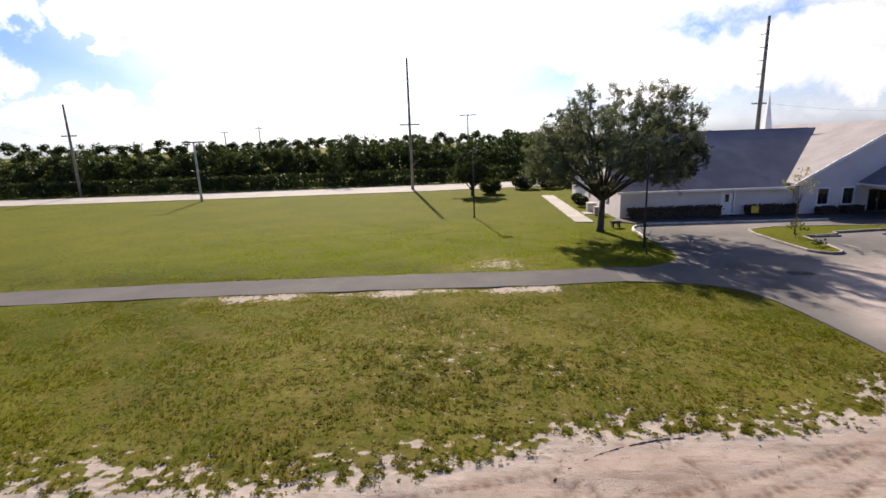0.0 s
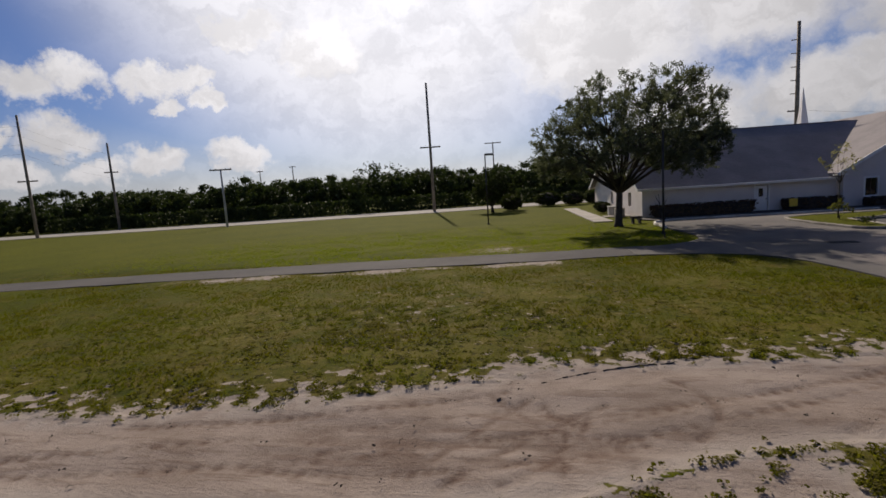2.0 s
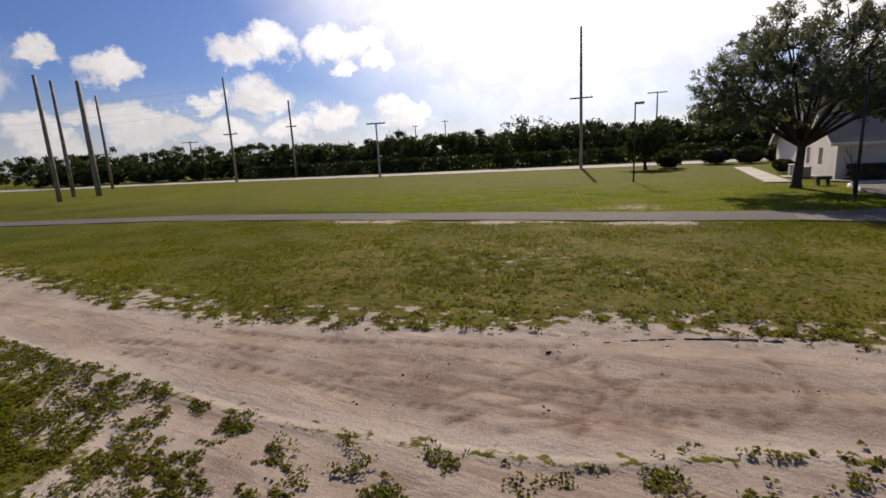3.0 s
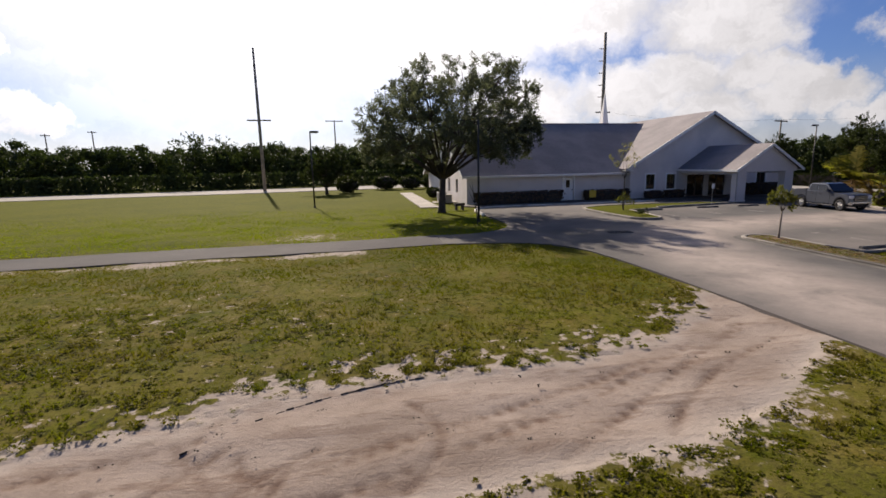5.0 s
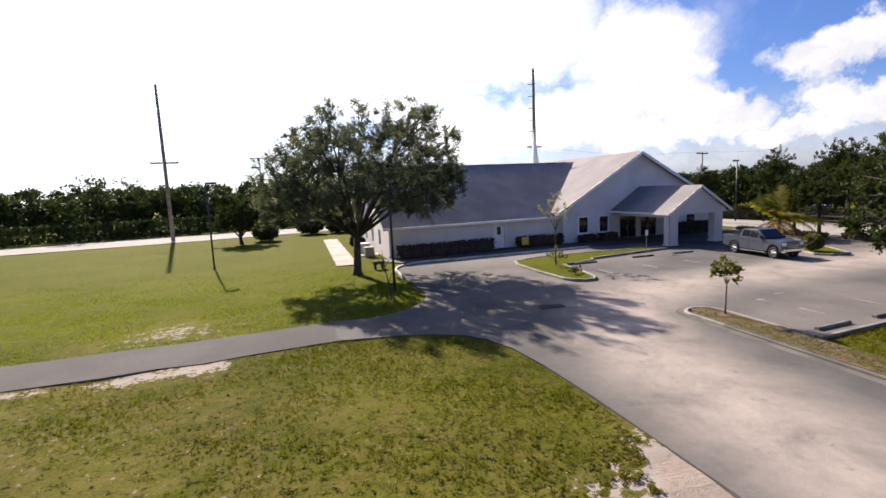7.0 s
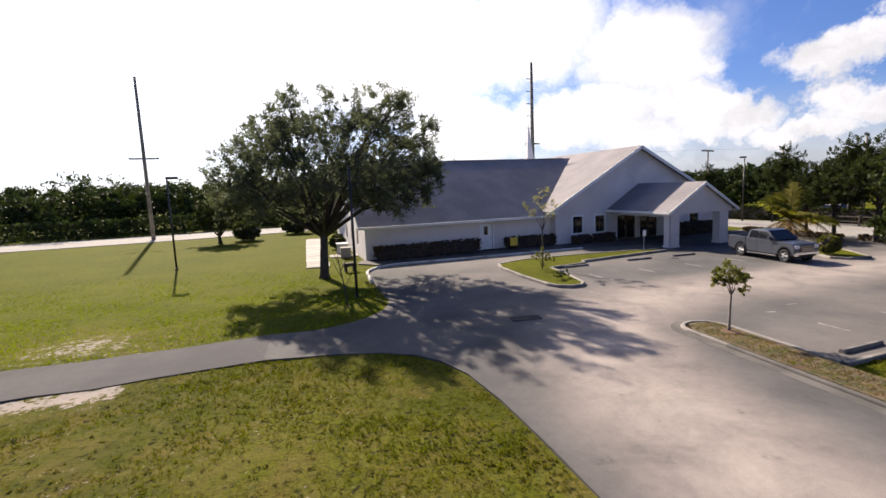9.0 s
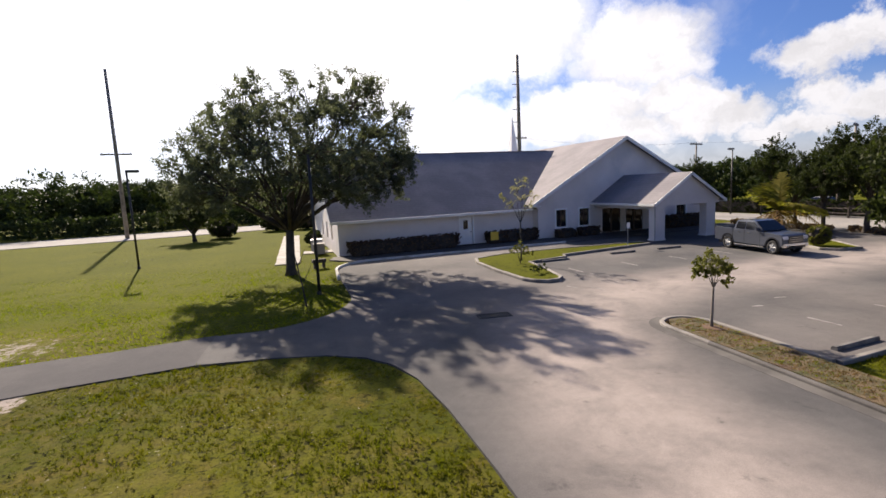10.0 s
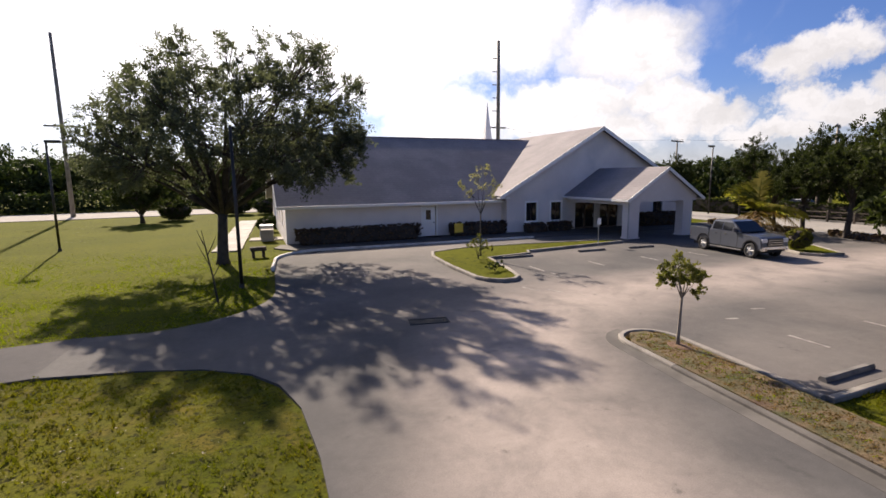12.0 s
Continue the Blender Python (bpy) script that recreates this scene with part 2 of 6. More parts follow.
def asphalt_material(name, dark, light, dust, sheen=0.35):
    mat, n, bsdf = material(name, 0.95)
    bsdf.inputs["Specular IOR Level"].default_value = sheen
    pos = place(n)
    c = n.mix(n.ramp(n.noise(pos, 0.3, 7, 0.65, 0.15), 0.33, 0.7), dark, light)
    c = n.mix(n.math("MULTIPLY", n.ramp(n.noise(pos, 0.075, 6, 0.6, 0.25), 0.42, 0.70), 0.28), c, dust)
    lane = n.add("ShaderNodeAttribute")
    lane.attribute_name = "lane"
    c = n.mix(n.math("MULTIPLY", n.math("MULTIPLY", lane.outputs["Fac"], 1.0), n.ramp(n.noise(pos, 0.5, 6, 0.65, 0.3), 0.05, 0.7)), c, dust)
    c = n.mix(0.5, c, n.mix(n.noise(pos, 45.0, 3, 0.8), (0.1, 0.1, 0.1), (0.9, 0.9, 0.9)), "OVERLAY")
    c = n.mix(0.14, c, n.mix(n.ramp(n.noise(pos, 4.5, 8, 0.75), 0.3, 0.7), (0.25, 0.25, 0.25), (0.75, 0.75, 0.75)), "OVERLAY")
    c = n.mix(n.math("MULTIPLY", n.ramp(n.noise(pos, 1.4, 6, 0.7, 0.4), 0.60, 0.72), 0.5), c, [v * 0.7 for v in dark])
    n.link(c, bsdf.inputs["Base Color"])
    bump(n, bsdf, n.noise(pos, 60.0, 3, 0.8), 0.35, 0.008)
    return mat


def shingle_material():
    mat, n, bsdf = material("asphalt shingles", 0.9)
    pos = place(n)
    wave = n.add("ShaderNodeTexWave")
    wave.wave_type, wave.bands_direction, wave.wave_profile = "BANDS", "Z", "SAW"
    wave.inputs["Scale"].default_value, wave.inputs["Distortion"].default_value = 2.2, 0.15
    n.link(pos, wave.inputs["Vector"])
    blocks = n.noise(pos, 5.0, 3, 0.7)
    c = n.mix(n.ramp(n.noise(pos, 0.35, 5), 0.35, 0.68), (0.19, 0.175, 0.185), (0.255, 0.235, 0.24))
    c = n.mix(0.4, c, n.mix(blocks, (0.2, 0.2, 0.2), (0.8, 0.8, 0.8)), "OVERLAY")
    c = n.mix(n.math("MULTIPLY", wave.outputs["Fac"], 0.22), c, (0.10, 0.09, 0.095))
    n.link(c, bsdf.inputs["Base Color"])
    bump(n, bsdf, wave.outputs["Fac"], 0.5, 0.02)
    return mat


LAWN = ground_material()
ASPHALT = asphalt_material("worn asphalt", (0.056, 0.055, 0.056), (0.090, 0.086, 0.084), (0.315, 0.270, 0.242))
PATH_ASPHALT = asphalt_material("path asphalt", (0.060, 0.058, 0.061), (0.084, 0.080, 0.080), (0.11, 0.098, 0.09), 0.15)
ROAD = asphalt_material("road concrete", (0.216, 0.2052, 0.1925), (0.2736, 0.2592, 0.238), (0.3168, 0.2952, 0.266))
CONCRETE = surface("concrete", (0.20, 0.185, 0.165), (0.27, 0.25, 0.225), 0.8, 30.0, 0.85, stain=(0.17, 0.155, 0.135))
KERB = surface("kerb concrete", (0.152, 0.14, 0.124), (0.248, 0.228, 0.204), 1.2, 25.0, 0.85, stain=(0.12, 0.108, 0.096))
PALE_POLE = surface("pale concrete pole", (0.40, 0.38, 0.35), (0.52, 0.50, 0.46), 1.5, 20.0, 0.8, bumpy=0.2)
PALE_KERB = surface("pale painted kerb", (0.50, 0.48, 0.45), (0.66, 0.64, 0.60), 1.2, 25.0, 0.8, stain=(0.2, 0.18, 0.16))
# Hall's shade over the front walk, put into a very dark concrete colour
SHADED_WALK = surface("concrete darkened for shade", (0.046, 0.040, 0.036), (0.075, 0.066, 0.059), 0.9, 25.0, 0.9, stain=(0.036, 0.031, 0.027))
GUTTER = surface("worn gutter concrete", (0.066, 0.061, 0.056), (0.112, 0.103, 0.094), 1.0, 25.0, 0.9, stain=(0.07, 0.063, 0.056))
STOP = surface("wheel stop concrete", (0.084, 0.0805, 0.077), (0.168, 0.1575, 0.147), 2.0, 25.0, 0.85)
STUCCO = surface("white stucco", (0.69, 0.64, 0.61), (0.76, 0.71, 0.68), 0.5, 60.0, 0.85, bumpy=0.35, depth=0.006, stain=(0.58, 0.565, 0.56))
TRIM = surface("white trim paint", (0.84, 0.83, 0.80), (0.88, 0.87, 0.84), 1.0, 20.0, 0.5, bumpy=0.05)
SHINGLE = shingle_material()
BARK = surface("bark", (0.036, 0.029, 0.023), (0.068, 0.055, 0.044), 3.0, 18.0, 0.95, bumpy=0.8, depth=0.04)
PALE_BARK = surface("pale bark", (0.15, 0.125, 0.10), (0.24, 0.205, 0.165), 3.0, 18.0, 0.9, bumpy=0.4, depth=0.01)
POLE_WOOD = surface("weathered pole wood", (0.19, 0.165, 0.13), (0.30, 0.26, 0.21), 1.5, 22.0, 0.9, bumpy=0.5)
GREY_METAL = surface("galvanised metal", (0.36, 0.36, 0.36), (0.46, 0.46, 0.46), 1.5, 20.0, 0.5, 0.6, bumpy=0.1)
DARK_METAL = surface("dark bronze metal", (0.025, 0.023, 0.022), (0.045, 0.042, 0.04), 2.0, 20.0, 0.5, 0.3, bumpy=0.1)
OAK_LEAF = leaf_material("oak leaves", (0.058, 0.064, 0.045), (0.125, 0.130, 0.092), 0.45, glow=(1.15, 1.3, 0.8))
DARK_LEAF = leaf_material("dark leaves", (0.018, 0.024, 0.010), (0.046, 0.055, 0.022), 0.28)
WOOD_LEAF = leaf_material("woodland leaves", (0.022, 0.032, 0.014), (0.05, 0.065, 0.025), 0.2)
LIGHT_LEAF = leaf_material("light leaves", (0.075, 0.082, 0.022), (0.165, 0.150, 0.05), 0.4)
PALE_LEAF = leaf_material("pale sparse leaves", (0.16, 0.15, 0.09), (0.30, 0.26, 0.17), 0.4)
HEDGE_LEAF = leaf_material("hedge leaves", (0.075, 0.050, 0.038), (0.15, 0.098, 0.074), 0.3)
GRASS_LEAF = leaf_material("grass blades", (0.084, 0.112, 0.005), (0.175, 0.185, 0.010), 0.55)
MEADOW_LEAF = leaf_material("worn lawn blades", (0.049, 0.059, 0.004), (0.108, 0.103, 0.008), 0.55, (0.105, 0.083, 0.014))
WEED_LEAF = leaf_material("weed leaves", (0.045, 0.052, 0.006), (0.12, 0.105, 0.018), 0.5)
DRY_LEAF = leaf_material("dry grass blades", (0.066, 0.052, 0.017), (0.185, 0.112, 0.052), 0.35)
PALM_LEAF = leaf_material("palm leaves", (0.09, 0.105, 0.0225), (0.225, 0.1875, 0.045), 0.55)
MULCH = surface("red mulch", (0.07, 0.035, 0.021), (0.14, 0.084, 0.049), 2.0, 20.0, 0.95, bumpy=0.9, depth=0.03)
DRY_VERGE = surface("dry verge grass", (0.050, 0.050, 0.014), (0.122, 0.082, 0.042), 2.2, 18.0, 0.95, bumpy=0.9, depth=0.04, stain=(0.07, 0.0385, 0.021))
BLACK_EDGE = plain("black rubber edging", (0.045, 0.036, 0.03), 0.9)
WHITE_PAINT = surface("worn white road paint", (0.1512, 0.1368, 0.126), (0.2664, 0.2484, 0.2304), 3.0, 20.0, 0.8)
YELLOW = plain("yellow painted board", (0.75, 0.52, 0.06), 0.6)
RUBBER = plain("tyre rubber", (0.02, 0.02, 0.02), 0.9)
CHROME = plain("chrome", (0.75, 0.75, 0.75), 0.18, 1.0)
LAMP_GLASS = plain("headlamp glass", (0.75, 0.76, 0.78), 0.12)
TAIL_RED = plain("tail lamp red", (0.35, 0.01, 0.01), 0.2)


def paint(name, colour, metal=0.2):
    mat, n, bsdf = material(name, 0.30, metal)
    bsdf.inputs["Base Color"].default_value = (*colour, 1)
    bsdf.inputs["Coat Weight"].default_value, bsdf.inputs["Coat Roughness"].default_value = 0.8, 0.05
    return mat


SILVER = paint("silver-blue car paint", (0.095, 0.105, 0.13), 0.3)
BLACK_PAINT = paint("black car paint", (0.02, 0.02, 0.025))
WHITE_CAR = paint("white car paint", (0.7, 0.7, 0.7))

# ---- mesh helpers ----
def mesh_object(name, bm, mat, smooth=False):
    data = bpy.data.meshes.new(name)
    bm.normal_update()
    bm.to_mesh(data)
    bm.free()
    data.materials.append(mat)
    if smooth:
        for p in data.polygons:
            p.use_smooth = True
    return new(name, data)


def part(name, bm, mat, parent, label="", smooth=False):
    ob = mesh_object(name, bm, mat, smooth)
    ob.parent = parent
    return tagged(ob, label)


def raw(name, verts, faces, mat, parent=None, smooth=False):
    data = bpy.data.meshes.new(name)
    data.from_pydata(verts, [], faces)
    data.materials.append(mat)
    if smooth:
        for p in data.polygons:
            p.use_smooth = True
    ob = new(name, data)
    ob.parent = parent
    return ob


def thing(name, label, category, m=None, group="", kind=""):
    ob = new(name)
    ob.empty_display_size = 0.3
    ob.matrix_world = m if m is not None else Matrix()
    return tagged(ob, label, category, group, kind)


def box(bm, x0, y0, z0, x1, y1, z1, bevel=0.0, m=None):
    got = bmesh.ops.create_cube(bm, size=1.0)["verts"]
    for v in got:
        v.co = Vector((x0 + (v.co.x + 0.5) * (x1 - x0), y0 + (v.co.y + 0.5) * (y1 - y0), z0 + (v.co.z + 0.5) * (z1 - z0)))
    if bevel:
        edges = list({e for v in got for e in v.link_edges})
        got = list({v for f in bmesh.ops.bevel(bm, geom=edges, offset=bevel, segments=2, affect="EDGES")["faces"] for v in f.verts} | {v for v in got if v.is_valid})
    if m is not None:
        bmesh.ops.transform(bm, matrix=m, verts=[v for v in got if v.is_valid])
    return bm


def boxes(*rows, bevel=0.0):
    bm = bmesh.new()
    for r in rows:
        box(bm, *r, bevel=bevel)
    return bm


def prism(bm, outline, z0, z1):
    """A slab with that outline (x, y), from z0 to z1."""
    low = [bm.verts.new((x, y, z0)) for x, y in outline]
    top = [bm.verts.new((x, y, z1)) for x, y in outline]
    n = len(outline)
    bm.faces.new(top)
    bm.faces.new(low[::-1])
    for i in range(n):
        bm.faces.new((low[i], low[(i + 1) % n], top[(i + 1) % n], top[i]))
    bmesh.ops.recalc_face_normals(bm, faces=bm.faces)
    return bm


def panel(bm, corners, thick):
    """A flat plate through the corners, thick along its normal (downwards)."""
    pts = [Vector(c) for c in corners]
    normal = (pts[1] - pts[0]).cross(pts[2] - pts[0]).normalized()
    if normal.z < 0:
        normal = -normal
    a = [bm.verts.new(p) for p in pts]
    b = [bm.verts.new(p - normal * thick) for p in pts]
    n = len(pts)
    bm.faces.new(a)
    bm.faces.new(b[::-1])
    for i in range(n):
        bm.faces.new((b[i], b[(i + 1) % n], a[(i + 1) % n], a[i]))
    bmesh.ops.recalc_face_normals(bm, faces=bm.faces)
    return bm


def tube(bm, pts, radii, sides=8):
    """A tapered round bar through the points."""
    pts = [Vector(p) for p in pts]
    rings = []
    for i, p in enumerate(pts):
        d = (pts[min(i + 1, len(pts) - 1)] - pts[max(i - 1, 0)]).normalized()
        a = d.cross(Vector((0.31, 0.87, 0.38)) if abs(d.y) < 0.8 else Vector((0.95, 0.1, 0.3))).normalized()
        b = d.cross(a)
        rings.append([bm.verts.new(p + (a * math.cos(k * math.tau / sides) + b * math.sin(k * math.tau / sides)) * radii[i]) for k in range(sides)])
    for r, s in zip(rings, rings[1:]):
        for k in range(sides):
            bm.faces.new((r[k], r[(k + 1) % sides], s[(k + 1) % sides], s[k]))
    bm.faces.new(rings[0][::-1])
    bm.faces.new(rings[-1])
    return bm


def leaves(centres, per, spread, size, rng, droop=0.0, flat=0.7):
    """Small folded leaves scattered round the centres; returns verts and faces."""
    centres = np.asarray(centres, float)
    n = len(centres) * per
    spread = np.repeat(np.broadcast_to(spread, len(centres)), per)[:, None]
    v = rng.normal(size=(n, 3))
    v /= np.linalg.norm(v, axis=1, keepdims=True)
    at = np.repeat(centres, per, 0) + v * spread * (rng.random((n, 1)) ** 0.75) * (1, 1, flat)
    along = rng.normal(size=(n, 3))
    along[:, 2] -= droop
    along /= np.linalg.norm(along, axis=1, keepdims=True)
    side = np.cross(along, rng.normal(size=(n, 3)))
    side /= np.linalg.norm(side, axis=1, keepdims=True) + 1e-9
    s = size * rng.uniform(0.6, 1.3, (n, 1))
    verts = np.stack([at - along * s, at + side * s * 0.42, at + along * s, at - side * s * 0.42], 1).reshape(-1, 3)
    faces = np.arange(n * 4).reshape(-1, 4)
    return verts, faces


# ---- ground ----
TOP_X = (-40, -16.5, -9, -5.5, -2, 0.8, 3, 5, 7.8, 10, 12.4, 12.7, 13)
TOP_Y = (9.6, 9.2, 8.8, 9.1, 9.8, 10.8, 11.75, 11.95, 12.0, 12.8, 14.7, 15.3, 15.8)
LOW_X = (-40, -12, -9.2, -6.3, -5.4, -4, -1.4, 0.4, 2.5, 4.5, 6.5, 8.3, 10.4, 12.7, 13)
LOW_Y = (5.6, 5.8, 6.2, 6.1, 6.2, 6.2, 6.2, 6.5, 6.9, 8.0, 8.5, 8.7, 9.6, 11.2, 11.6)


def path_mid(x):
    return np.interp(x, (-120, -60, -42, -28, -17, -5, 3, 7, 12), (-2, 13.0, 17.6, 22.2, 24.0, 25.5, 26.2, 26.9, 27.6))


def lattice(x, y):
    """Smooth value noise, 0 to 1, one cell a unit."""
    i, j = np.floor(x), np.floor(y)
    u, v = x - i, y - j
    u, v = u * u * (3 - 2 * u), v * v * (3 - 2 * v)

    def h(a, b):
        q = np.sin(a * 127.1 + b * 311.7) * 43758.5453
        return q - np.floor(q)

    return (h(i, j) * (1 - u) + h(i + 1, j) * u) * (1 - v) + (h(i, j + 1) * (1 - u) + h(i + 1, j + 1) * u) * v


def bareness(x, y):
    """About 1 on the sand, 0 on the lawn, 0.5 at the edge."""
    inside = np.minimum(np.interp(x, TOP_X, TOP_Y) - y, y - np.interp(x, LOW_X, LOW_Y))
    b = np.clip(0.5 + inside * np.where(inside > 0, 0.55, 0.19), 0, 1.0) * (x < 13.6)
    upper = np.interp(x, TOP_X, TOP_Y) - y
    near = np.exp(-((upper + 0.5) / 1.1) ** 2) * (x < 12.5)
    b = np.clip(b + near * ((lattice(x * 5.0, y * 6.5) - 0.5) * 0.75 + (lattice(x * 1.6 + 9, y * 2.2) - 0.5) * 0.3), 0, 1)
    low_edge = np.interp(x, LOW_X, LOW_Y) - y
    b = np.maximum(b, np.where(low_edge > 0, np.clip(np.interp(x, (-6, -2), (0.74, 0.92)) - low_edge * np.interp(x, (-9, -4, 0, 5), (0.5, 0.28, 0.08, 0.08)) - 0.25 * np.clip(low_edge - 3.5, 0, 9) - 0.35 * np.clip(x - 5.2, 0, 9) - 0.3 * np.clip(-9 - x, 0, 9) + 0.35 * (lattice(x * 0.9, y * 1.1) - 0.5), 0, 1), 0))
    verge = np.abs(y - (path_mid(x) - 1.9))
    b = np.maximum(b, np.clip(0.55 + 0.1 * np.sin(x * 0.9) + 0.06 * np.sin(x * 2.3 + 1) - verge * 0.3, 0, 1) * (x < 3.5) * (x > -16))
    far = np.hypot((x - 0.2) / 2.0, (y - 29.2) / 1.6)
    b = np.maximum(b, np.clip(0.55 - far * 0.17, 0, 1))
    worn = np.hypot((x + 1.0) / 8.0, (y - 16.0) / 6.0)
    return np.maximum(b, np.clip(0.40 - worn * 0.12, 0, 1) * (0.7 + 0.5 * lattice(x * 4.0, y * 5.0)))


def axis(lo, hi, step, far):
    mid = list(np.arange(lo, hi + 1e-6, step))
    out, d = [], step
    while (out[-1] if out else hi) < far:
        d *= 1.35
        out.append((out[-1] if out else hi) + d)
    neg, d = [], step
    while (neg[-1] if neg else lo) > -far:
        d *= 1.35
        neg.append((neg[-1] if neg else lo) - d)
    return np.array(neg[::-1] + mid + out)


gx, gy = axis(-30, 22, 0.14, 2600), axis(2, 47, 0.14, 2600)
gx = np.unique(np.round(np.concatenate([gx, gx[(gx > -8) & (gx < 10)] + 0.07]), 5))
gy = np.unique(np.round(np.concatenate([gy, gy[(gy > 6) & (gy < 12)] + 0.07]), 5))
GX, GY = np.meshgrid(gx, gy)


def tyre_tracks(x, y):
    """Shallow curved marks pressed into the sand by turning wheels, and the churned middle of the track."""
    out = 0.7 * np.exp(-((x - 0.6) / 3.6) ** 2 - ((y - 8.2) / 0.85) ** 2) * np.clip((lattice(x * 1.2, y * 4.6) - 0.35) * 2.6, 0, 1)
    curves = [((-7, 7.2), (-3, 7.9), (2.2, 9.6)), ((-6, 6.9), (-1, 7.4), (2.6, 8.9)), ((0.3, 7.4), (1.1, 8.7), (2.0, 9.9)), ((0.8, 7.2), (1.8, 8.5), (3.2, 9.6)),
              ((1.6, 7.3), (3.0, 8.2), (2.2, 9.5)), ((1.2, 7.6), (2.7, 8.0), (2.9, 9.3)), ((-2, 7.4), (1.0, 7.3), (3.6, 8.4)), ((-1.5, 8.2), (1, 8.0), (4.5, 9.6)),
              ((3, 9.2), (6, 10.1), (9, 11.5)), ((3, 8.4), (6.5, 9.6), (10.5, 12.2)), ((6.5, 8.9), (8.6, 10.4), (12.4, 13.2)), ((8.2, 9.2), (9.2, 10.6), (12.4, 12.2)), ((-5, 8.4), (-2, 8.8), (1.5, 10.1)),
              ((-1.2, 7.9), (0.6, 8.5), (3.4, 8.6)), ((2.4, 7.2), (2.6, 8.6), (1.2, 10.0)), ((3.3, 7.5), (3.6, 8.7), (1.6, 9.6)), ((4.4, 8.6), (5.4, 9.6), (4.6, 10.6))]
    for n, (p, q, r) in enumerate(curves):
        best, along = np.full_like(x, 9.0), np.zeros_like(x)
        for f in np.linspace(0, 1, 26):
            cx, cy = [p[i] * (1 - f) ** 2 + 2 * q[i] * f * (1 - f) + r[i] * f * f for i in (0, 1)]
            d = np.hypot(x - cx, y - cy)
            along = np.where(d < best, f, along)
            best = np.minimum(best, d)
        out = np.maximum(out, np.exp(-(best / 0.10) ** 2) * (0.75 + 0.25 * np.sin(along * 19 + n * 2.1)))
    return out


bare = bareness(GX, GY)
GZ = 0.03 * (np.sin(GX * 0.9 + 1.3 * np.sin(GY * 0.7)) * np.sin(GY * 1.1 + 0.8 * np.sin(GX * 0.5))) - 0.035
rut = tyre_tracks(GX, GY) * np.clip((bare - 0.55) * 5, 0, 1)
GZ -= 0.03 * rut
GZ += 0.012 * np.sin(GY * 5.0 + 1.5 * np.sin(GX * 0.8)) * (bare > 0.6) - 0.02 * (bare > 0.6)
verts = np.stack([GX, GY, GZ], -1).reshape(-1, 3)
nx, ny = len(gx), len(gy)
idx = np.arange(nx * ny).reshape(ny, nx)
quads = np.stack([idx[:-1, :-1], idx[:-1, 1:], idx[1:, 1:], idx[1:, :-1]], -1).reshape(-1, 4)
ground = raw("ground", verts.tolist(), quads.tolist(), LAWN, smooth=True)
ground.data.attributes.new("bare", "FLOAT", "POINT").data.foreach_set("value", bare.ravel().astype(np.float32))
ground.data.attributes.new("rut", "FLOAT", "POINT").data.foreach_set("value", rut.ravel().astype(np.float32))
tagged(ground, "patchy mown lawn worn through to pale sand", "ground", kind="structure")

# path of asphalt across the lawn
bm = bmesh.new()
rows = []
for x in np.linspace(-110, 7.0, 80):
    wig = 0.08 * math.sin(x * 1.7) + 0.05 * math.sin(x * 4.1)
    m = float(path_mid(x))
    rows.append([bm.verts.new((x, m - 1.4 + wig, z)) for z in (-0.12, 0.002)] + [bm.verts.new((x, m + 1.4 - wig * 0.7, z)) for z in (0.002, -0.12)])
for a, b in zip(rows, rows[1:]):
    for k in range(3):
        bm.faces.new((a[k], b[k], b[k + 1], a[k + 1]))
bmesh.ops.recalc_face_normals(bm, faces=bm.faces)
tagged(mesh_object("path", bm, PATH_ASPHALT), "narrow grey asphalt path crossing the lawn", "path", kind="structure")


def arc(cx, cy, r, a0, a1, n=8):
    return [(cx + r * math.cos(radians(a0 + (a1 - a0) * k / n)), cy + r * math.sin(radians(a0 + (a1 - a0) * k / n))) for k in range(n + 1)]


# driveway, forecourt and car park in one sheet
DRIVE = [(14.2, -90), (13.75, 6.0), (13.5, 14.0), (13.3, 18.0), (13.1, 20.4), (12.8, 22.2), (12.35, 23.4), (11.7, 24.2), (10.6, 24.8), (9.2, 25.15), (7.0, 25.4), (7.0, 28.2)]
DRIVE += arc(7.7, 32.2, 4.1, -90, 0)[1:] + [(11.45, 38.0)] + arc(14.3, 39.6, 2.85, 180, 95)[1:]
DRIVE += [(24.0, 43.0), (28.4, 43.3), (33.5, 46.2), (46.0, 47.7), (60.0, 49.0), (60.0, 22.4), (46.0, 21.6), (33.5, 20.9), (22.6, 19.6), (22.4, 23.2)]
DRIVE += arc(21.65, 23.25, 0.65, 0, 180, 6)[1:] + [(21.0, 12.0), (21.0, -90)]


def lane_wear(x, y):
    """How far the asphalt is bleached and dusted by traffic: up the drive, round the bend and across the car park."""
    best = np.full_like(x, 99.0)
    line = [(16.0, -90.0), (16.2, 16.0), (16.9, 21.5), (19.4, 26.0), (23.6, 28.2), (29.0, 28.8), (60.0, 31.0)]
    for (ax, ay), (bx, by) in zip(line, line[1:]):
        f = np.clip(((x - ax) * (bx - ax) + (y - ay) * (by - ay)) / ((bx - ax) ** 2 + (by - ay) ** 2), 0, 1)
        best = np.minimum(best, np.hypot(x - ax - f * (bx - ax), y - ay - f * (by - ay)))
    return np.clip(1.25 - best / 2.6, 0, 1)


